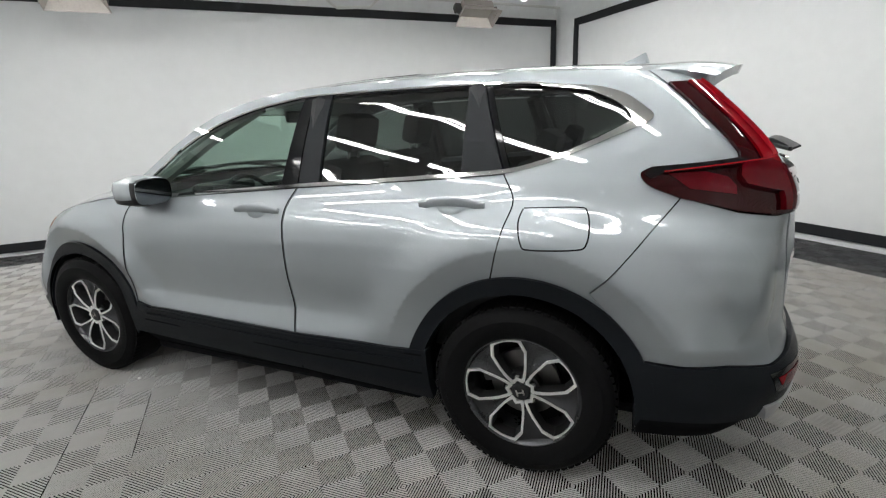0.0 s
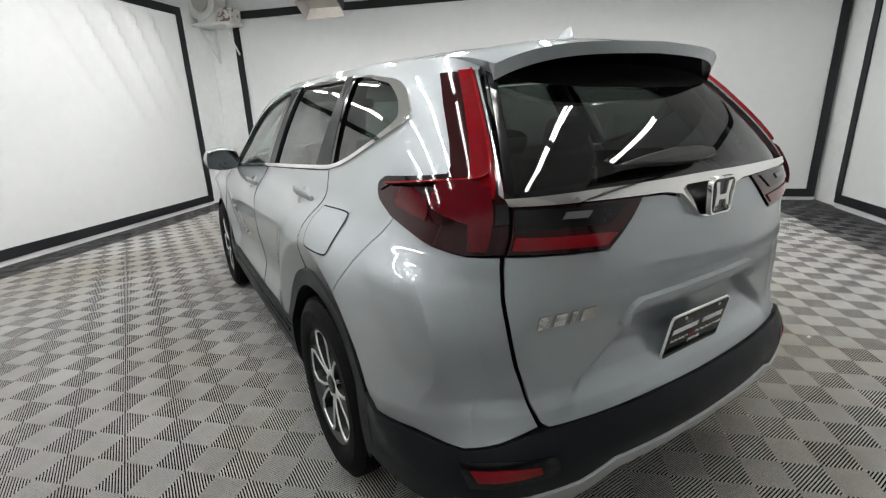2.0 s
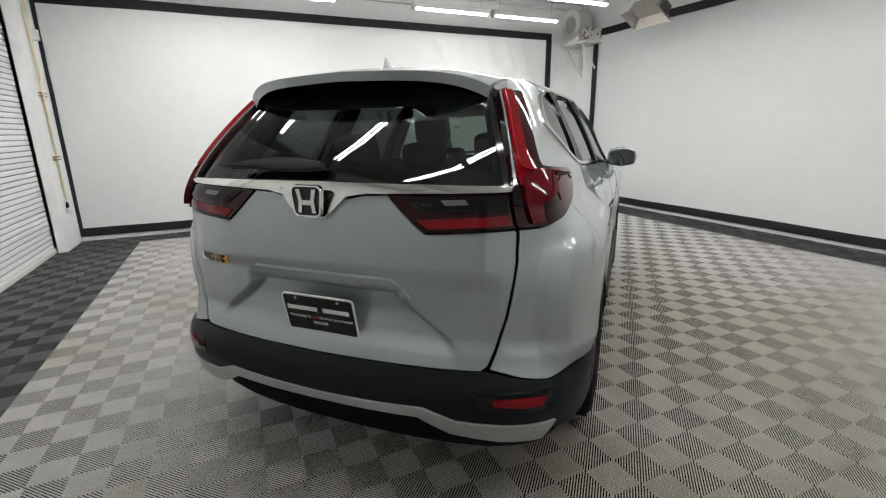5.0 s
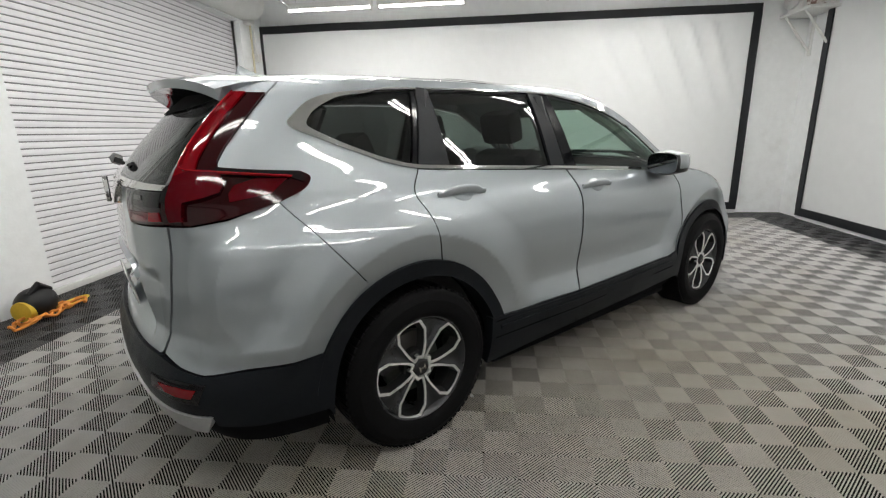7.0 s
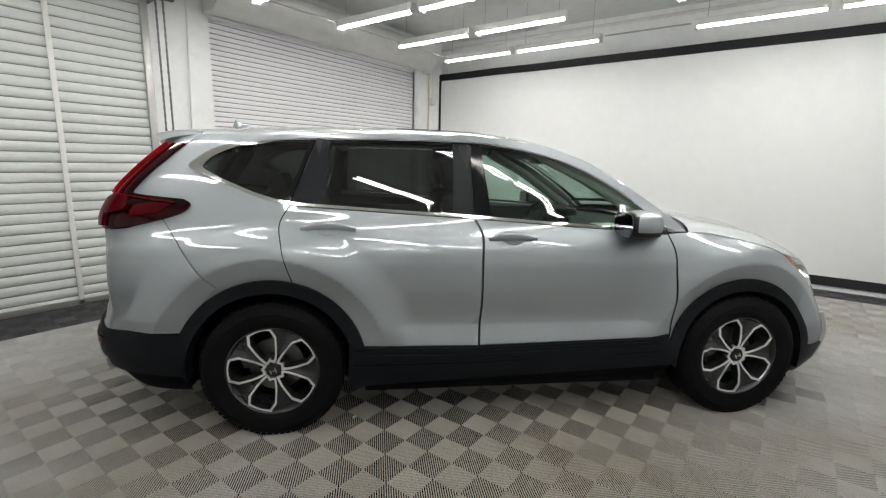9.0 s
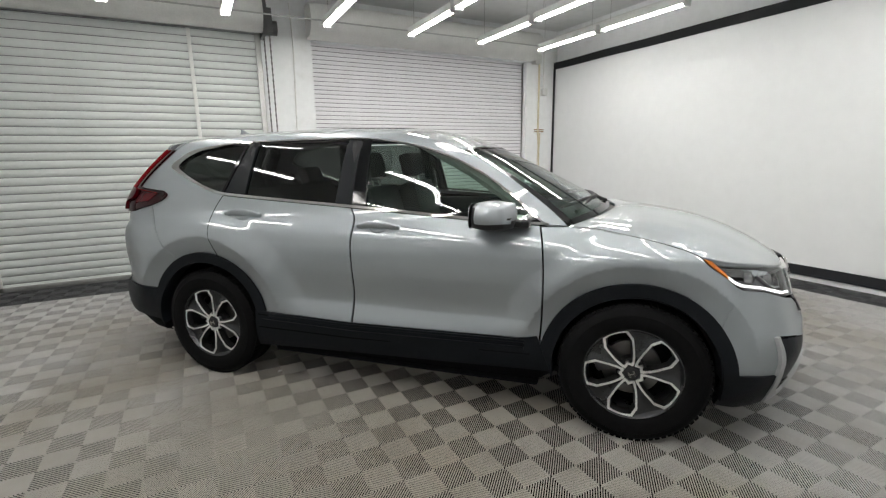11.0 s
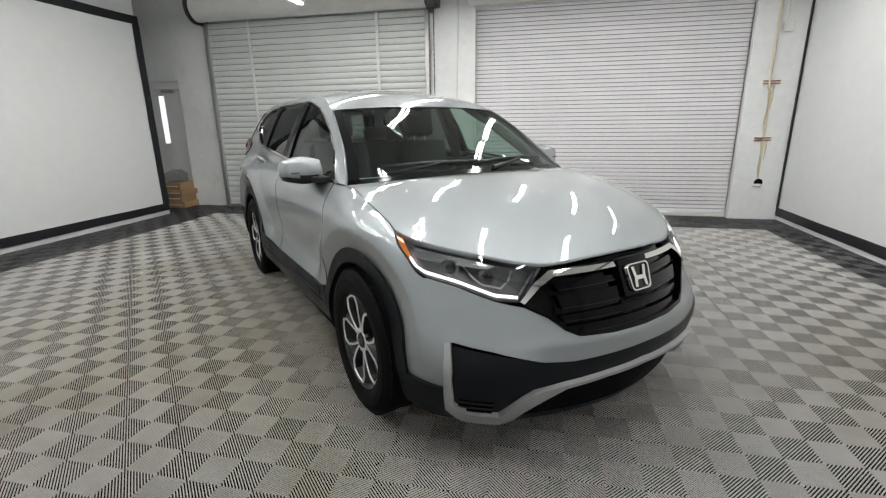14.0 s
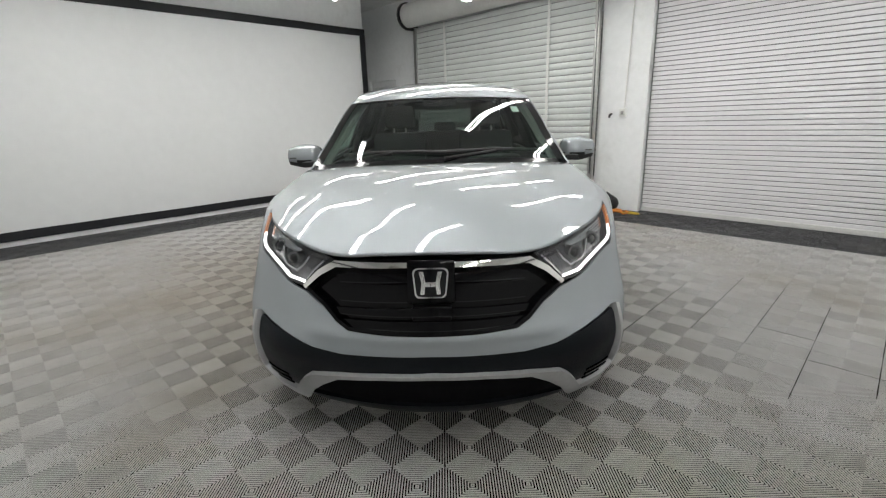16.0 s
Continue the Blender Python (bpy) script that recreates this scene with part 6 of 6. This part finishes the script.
        part("arm", rod([on_glass(y1 + 0.02, -0.02), on_glass((y0 + y1) / 2, 0.055)], 0.011), BLACK_PLASTIC, w)
    # antenna fin
    bm = bmesh.new()
    sec = []
    for x, h, w in ((-1.55, 0.002, 0.010), (-1.60, 0.014, 0.024), (-1.66, 0.034, 0.026), (-1.70, 0.054, 0.018), (-1.715, 0.058, 0.006), (-1.735, 0.004, 0.022)):
        sec.append([bm.verts.new((x, y, z)) for y, z in ((-w * 1.15, 1.632), (-w * 0.55, 1.638 + h * 0.5), (0, 1.640 + h), (w * 0.55, 1.638 + h * 0.5), (w * 1.15, 1.632))])
    for p, q in zip(sec, sec[1:]):
        for i in range(4):
            bm.faces.new((p[i], p[i + 1], q[i + 1], q[i]))
    part("antenna_fin", bm, PAINT, CAR, "body-coloured shark-fin antenna", 50)


def mirrors():
    for sgn in (1, -1):
        m = empty("door_mirror")
        m.parent = CAR
        bm = bmesh.new()
        got = bmesh.ops.create_cube(bm, size=1.0)["verts"]
        bmesh.ops.subdivide_edges(bm, edges=bm.edges[:], cuts=7, use_grid_fill=True)
        for v in bm.verts:
            d = v.co.copy()
            r = max(abs(d.x), abs(d.y), abs(d.z))
            n = d.normalized() * 0.62
            d = d * 0.42 + n * 0.62 * (0.5 / 0.62)
            x, y, z = d.x * 2, d.y * 2, d.z * 2
            taper = 1 - 0.16 * max(0, y)
            v.co = Vector((0.625 + 0.105 * x * taper - 0.02 * y, sgn * (0.928 + 0.112 * y), 1.152 + 0.076 * z * taper))
        if sgn < 0:
            bmesh.ops.reverse_faces(bm, faces=bm.faces)
        low = [f for f in bm.faces if f.calc_center_median().z < 1.126 or f.calc_center_median().x < 0.545]
        for f in low:
            f.material_index = 1
        part("housing", bm, [PAINT, BLACK_PLASTIC], m, "silver mirror shell with a black foot", 180)
        bm = bmesh.new()
        out = [(0.096 * math.copysign(abs(math.cos(t))**0.6, math.cos(t)), 0.064 * math.copysign(abs(math.sin(t))**0.6, math.sin(t))) for t in np.linspace(0, 2 * math.pi, 32, endpoint=False)]
        add_prism(bm, out, 0.004, Matrix.Translation((0.519, sgn * 0.928, 1.152)) @ Matrix.Rotation(radians(-90), 4, "Z") @ Matrix.Rotation(radians(90), 4, "X"))
        part("mirror_glass", bm, MIRROR, m, "mirror glass", 30)
        bm = bmesh.new()
        add_box(bm, (0.62, min(sgn * 0.81, sgn * 0.90), 1.090), (0.80, max(sgn * 0.81, sgn * 0.90), 1.124), 0.012)
        part("mirror_foot", bm, BLACK_PLASTIC, m)
        part("side_indicator", box((0.705, min(sgn * 0.88, sgn * 1.0), 1.142), (0.722, max(sgn * 0.88, sgn * 1.0), 1.150), 0.002), CLEAR_GREY, m, "slim clear indicator strip")


def wheel():
    """One wheel about the y axis, its outer face towards +y, hub centre at the origin."""
    w = empty("wheel")
    R = 0.366
    prof = [(0.236, -0.105), (0.255, -0.116), (0.300, -0.122), (0.338, -0.116), (0.357, -0.100), (0.364, -0.075), (R, -0.03), (R, 0.03), (0.364, 0.075), (0.357, 0.100), (0.338, 0.116), (0.318, 0.1205), (0.316, 0.1225), (0.300, 0.122), (0.280, 0.1225), (0.255, 0.116), (0.240, 0.107), (0.232, 0.100)]
    tyre = part("tyre", lathe(prof, 72), TYRE, w, "black rubber tyre", 40)
    bm = bmesh.new()
    for k in range(72):
        for side in (-1, 1):
            a = 2 * math.pi * (k + 0.25 * side) / 72
            m = Matrix.Rotation(-a, 4, "Y") @ Matrix.Translation((R - 0.002, side * 0.062, 0))
            add_box(bm, (-0.006, -0.035, -0.011), (0.004, 0.035, 0.011), m=m)
    part("tread", bm, TYRE, tyre, smooth=0)
    rim = part("rim", lathe([(0.242, 0.098), (0.241, 0.106), (0.236, 0.108), (0.231, 0.103), (0.222, 0.085), (0.214, 0.02), (0.205, -0.10), (0.236, -0.108)], 72), RIM_DARK, w, "dark grey alloy rim", 40)
    # five petal openings: bright machined edges, dark spokes between them
    PETAL = [(0.040, 30), (0.050, 34), (0.085, 31), (0.120, 27.8), (0.155, 25), (0.188, 23.5), (0.2345, 15.0)]

    def petal(k):
        pts = []
        for r, d in PETAL:
            pts.append((r, d))
        left = [(r, k * 72 + d) for r, d in pts]
        right = [(r, k * 72 - d) for r, d in pts[::-1]]
        mid = [(0.2375, k * 72 + 8), (0.2385, k * 72), (0.2375, k * 72 - 8)]
        return left + mid + right + [(0.049, k * 72)]

    def xy(r, d):
        return r * math.sin(radians(d)), r * math.cos(radians(d))

    def face_y(r):
        return 0.078 + 0.018 * math.sin(min(r / 0.20, 1) * math.pi * 0.55)
    for k in range(5):
        bm = bmesh.new()
        loop = petal(k)
        loop = [(r, d) for r, d in loop]
        rings = []
        n = len(loop)
        cx, cz = xy(0.145, k * 72)
        for scale, y_off in ((1.0, -0.004), (1.0, 0.006), (0.862, 0.006), (0.842, 0.001), (0.74, -0.045)):
            ring = []
            for r, d in loop:
                x, z = xy(r, d)
                x, z = cx + (x - cx) * scale, cz + (z - cz) * scale
                ring.append(bm.verts.new((x, face_y(math.hypot(x, z)) + y_off, z)))
            rings.append(ring)
        for a, b in zip(rings, rings[1:]):
            for i in range(n):
                j = (i + 1) % n
                bm.faces.new((a[i], a[j], b[j], b[i]))
        bmesh.ops.recalc_face_normals(bm, faces=bm.faces)
        for f in bm.faces:
            f.material_index = int(all(any(v in r_ for r_ in rings[3:]) for v in f.verts))
        part("spoke_edge", bm, [RIM_BRIGHT, RIM_HOLLOW], rim, "bright machined spoke edge", 30)
        # spoke between this petal and the next
        bm = bmesh.new()
        rows = []
        for r, d in PETAL[1:] + [(0.2385, 14.5)]:
            a0, a1 = k * 72 + d, (k + 1) * 72 - d
            row = []
            for f in np.linspace(0, 1, 7):
                x, z = xy(r, a0 + (a1 - a0) * f)
                sink = 0.016 * math.sin(math.pi * f) * min(1, max(0, (r - 0.07) / 0.1))
                row.append(bm.verts.new((x, face_y(r) + 0.001 - sink, z)))
            rows.append(row)
        for p, q in zip(rows, rows[1:]):
            for i in range(6):
                bm.faces.new((p[i], p[i + 1], q[i + 1], q[i]))
        got = bmesh.ops.extrude_face_region(bm, geom=bm.faces[:])["geom"]
        bmesh.ops.translate(bm, vec=(0, -0.03, 0), verts=[g for g in got if isinstance(g, bmesh.types.BMVert)])
        bmesh.ops.recalc_face_normals(bm, faces=bm.faces)
        part("spoke", bm, RIM_DARK, rim, "dark grey spoke", 30)
        x, z = xy(0.0571, k * 72)
        bm = bmesh.new()
        add_tube(bm, (x, 0.05, z), (x, 0.086, z), 0.0095, 6)
        part("wheel_nut", bm, GALV, rim, "steel wheel nut", 30)
    bm = lathe([(0.075, 0.02), (0.075, 0.066), (0.050, 0.070), (0.040, 0.086), (0.036, 0.094), (0.032, 0.097), (0.0005, 0.0975)], 36)
    part("hub", bm, BLACK_PLASTIC, rim, "dark hub", 35)
    bm = bmesh.new()
    add_box(bm, (-0.017, 0.0972, -0.014), (-0.010, 0.1005, 0.014))
    add_box(bm, (0.010, 0.0972, -0.014), (0.017, 0.1005, 0.014))
    add_box(bm, (-0.010, 0.0972, -0.003), (0.010, 0.1005, 0.003))
    part("cap_badge", bm, CHROME, rim, "chrome cap badge", 0)
    disc = part("brake_disc", lathe([(0.07, 0.012), (0.145, 0.012), (0.147, 0.006), (0.147, -0.012), (0.07, -0.014)], 48), DISC, w, "worn steel brake disc", 30)
    part("inner_drum", lathe([(0.212, -0.03), (0.12, -0.035), (0.0005, -0.036)], 36), SHELL, w)
    bm = bmesh.new()
    add_box(bm, (0.085, -0.02, 0.03), (0.165, 0.035, 0.12), 0.012)
    part("caliper", bm, STEEL, disc, "dark brake caliper")
    return w


def wheels():
    first = None
    for hx in (HUB_X, -HUB_X):
        for sgn in (1, -1):
            m = Matrix.Translation((hx, sgn * 0.797, 0.366)) @ Matrix.Rotation(0 if sgn > 0 else math.pi, 4, "Z") @ Matrix.Rotation(radians(24 if hx > 0 else 16), 4, "Y")
            if first is None:
                first = wheel()
                first.parent = CAR
                first.matrix_local = m
            else:
                w = copy_thing(first, m)
    for hx, r in ((HUB_X, 0.405), (-HUB_X, 0.43)):
        for sgn in (1, -1):
            bm = bmesh.new()
            rows = []
            for k in range(25):
                a = radians(-12 + 204 * k / 24)
                rows.append([bm.verts.new((hx + r * math.cos(a), sgn * y, HUB_Z + r * math.sin(a))) for y in (0.90, 0.45)])
            for p, q in zip(rows, rows[1:]):
                bm.faces.new((p[0], p[1], q[1], q[0]))
            back = bm.faces.new([r_[1] for r_ in rows])
            part("wheel_liner", bm, SHELL, CAR, smooth=60)


def inside():
    # dark tub behind the outer sheets, open at the windows and wheels
    low = [(0, 0.24), (5.4, 0.24)] + arch(-HUB_X, 0.44, 190, -10, 24) + [(8.6, 0.24), (13.4, 0.24)] + arch(HUB_X, 0.41, 190, -10, 24) + [(16.6, 0.22), (21, 0.20)]
    upp = [(21, 0.58), (19.7, 0.58), (18.9, 0.69), (17.2, 0.77), (16.7, 0.93), (16.0, 0.985), (14.4, 1.045), (13.5, 1.07), (10.1, 1.135), (7.2, 1.195), (6.0, 1.23), (5.6, 1.17), (3.4, 1.075), (2.0, 1.06), (1.4, 1.15), (0, 1.16)]
    whole("body_shell", low + upp, SHELL, CAR, lift=-0.022, depth=0)
    part("underbody", box((-1.85, -0.68, 0.22), (1.70, 0.68, 0.27), 0.02), SHELL, CAR)
    part("underbody", box((-0.86, -0.85, 0.205), (0.86, 0.85, 0.25), 0.02), SHELL, CAR)
    part("cabin_floor", box((-2.05, -0.74, 0.45), (1.0, 0.74, 0.50)), SHELL, CAR, smooth=0)
    bm = bmesh.new()
    rows = []
    edge = on_skin(catmull(ROOF_LINE, 6)[36:], -0.035)
    e = resample(edge, 24)
    c = np.stack([np.linspace(0.15, -1.80, 25), np.zeros(25), np.interp(np.linspace(0.15, -1.80, 25), [-1.8, -0.7, 0.15], [1.585, 1.635, 1.575])], -1)
    patch(crowned(e, c, 16, 2.4), "headliner", LINER, CAR, "grey roof lining")
    def seat(x, y, back_w, lean=14):
        s = empty("seat")
        s.parent = CAR
        part("cushion", box((x - 0.02, y - back_w / 2, 0.50), (x + 0.50, y + back_w / 2, 0.74), 0.05), SEAT, s)
        m = Matrix.Translation((x + 0.04, y, 0.68)) @ Matrix.Rotation(radians(-lean), 4, "Y")
        part("backrest", box((-0.09, -back_w / 2 + 0.02, 0), (0.07, back_w / 2 - 0.02, 0.60), 0.06, m), SEAT, s)
        return s, m
    for y in (0.37, -0.37):
        s, m = seat(-0.20, y, 0.50)
        part("headrest", box((-0.07, -0.13, 0.64), (0.05, 0.13, 0.83), 0.045, m), SEAT, s)
        for d in (-0.05, 0.05):
            bm = bmesh.new()
            add_tube(bm, (0, d, 0.58), (0, d, 0.68), 0.007, 8)
            bmesh.ops.transform(bm, matrix=m, verts=bm.verts)
            part("headrest_post", bm, GALV, s)
    s, m = seat(-1.12, 0.0, 1.26, 22)
    for y in (0.40, 0.0, -0.40):
        part("headrest", box((-0.06, y - 0.12, 0.60), (0.04, y + 0.12, 0.75 if y else 0.70), 0.04, m), SEAT, s)
    part("cargo_cover", box((-2.05, -0.62, 1.02), (-1.30, 0.62, 1.035)), SHELL, CAR, smooth=0)
    dash = empty("dashboard")
    dash.parent = CAR
    bm = bmesh.new()
    prof = [(1.16, 1.06), (0.95, 1.085), (0.70, 1.075), (0.60, 1.05), (0.57, 0.98), (0.62, 0.82), (0.75, 0.60)]
    rows = [[bm.verts.new((x - 0.10 * (abs(y) / 0.74)**2, y, z - 0.012 * (abs(y) / 0.74)**2)) for y in np.linspace(-0.74, 0.74, 15)] for x, z in prof]
    for p, q in zip(rows, rows[1:]):
        for i in range(14):
            bm.faces.new((p[i], p[i + 1], q[i + 1], q[i]))
    part("dash_top", bm, DASH, dash, smooth=60)
    part("binnacle", box((0.56, 0.20, 1.04), (0.74, 0.54, 1.13), 0.03), DASH, dash)
    part("display", box((0.545, -0.10, 0.98), (0.565, 0.12, 1.09), 0.008), GLOSS_BLACK, dash, "dark display")
    part("paper_sheet", box((0.62, -0.62, 1.078), (0.86, -0.30, 1.080)), PAPER, dash, "white paper on the dashboard", 0)
    wheel_m = Matrix.Translation((0.42, 0.37, 1.00)) @ Matrix.Rotation(radians(-64), 4, "Y")
    bm = bmesh.new()
    ring = []
    for i in range(32):
        a = 2 * math.pi * i / 32
        ring.append([bm.verts.new(((0.18 + 0.015 * math.cos(t)) * math.cos(a), (0.18 + 0.015 * math.cos(t)) * math.sin(a), 0.015 * math.sin(t))) for t in np.linspace(0, 2 * math.pi, 10, endpoint=False)])
    for i in range(32):
        p, q = ring[i], ring[(i + 1) % 32]
        for k in range(10):
            j = (k + 1) % 10
            bm.faces.new((p[k], q[k], q[j], p[j]))
    add_box(bm, (-0.06, -0.17, -0.01), (0.03, 0.17, 0.012), 0.005)
    add_box(bm, (-0.17, -0.02, -0.01), (0.0, 0.02, 0.01), 0.004)
    bmesh.ops.transform(bm, matrix=wheel_m, verts=bm.verts)
    part("steering_wheel", bm, DASH, CAR, "black steering wheel", 60)
    part("inner_mirror", box((0.30, -0.12, 1.46), (0.33, 0.12, 1.53), 0.012), BLACK_PLASTIC, CAR, "black rear-view mirror")
    part("mirror_stalk", rod([(0.33, 0, 1.495), (0.42, 0, 1.500)], 0.010), BLACK_PLASTIC, CAR)
    for sgn in (1, -1):
        part("door_card", box((-1.25, sgn * 0.74 - 0.02, 0.45), (0.75, sgn * 0.74 + 0.02, 1.10), 0.02), DASH, CAR)
        part("belt_pillar", rod([(-0.30, sgn * 0.765, 1.10), (-0.30, sgn * 0.585, 1.54)], 0.045), DASH, CAR)
        part("rear_pillar_trim", rod([(-1.18, sgn * 0.73, 1.18), (-1.08, sgn * 0.565, 1.55)], 0.05), DASH, CAR)
        part("back_pillar_trim", rod([(-2.02, sgn * 0.62, 1.20), (-1.78, sgn * 0.50, 1.52)], 0.05), DASH, CAR)
        part("screen_pillar_trim", rod([(0.86, sgn * 0.74, 1.10), (0.42, sgn * 0.63, 1.38), (0.10, sgn * 0.56, 1.54)], 0.035), LINER, CAR)


inside()
flanks()
tail()
nose()
top()
mirrors()
wheels()
joints()
tiles()
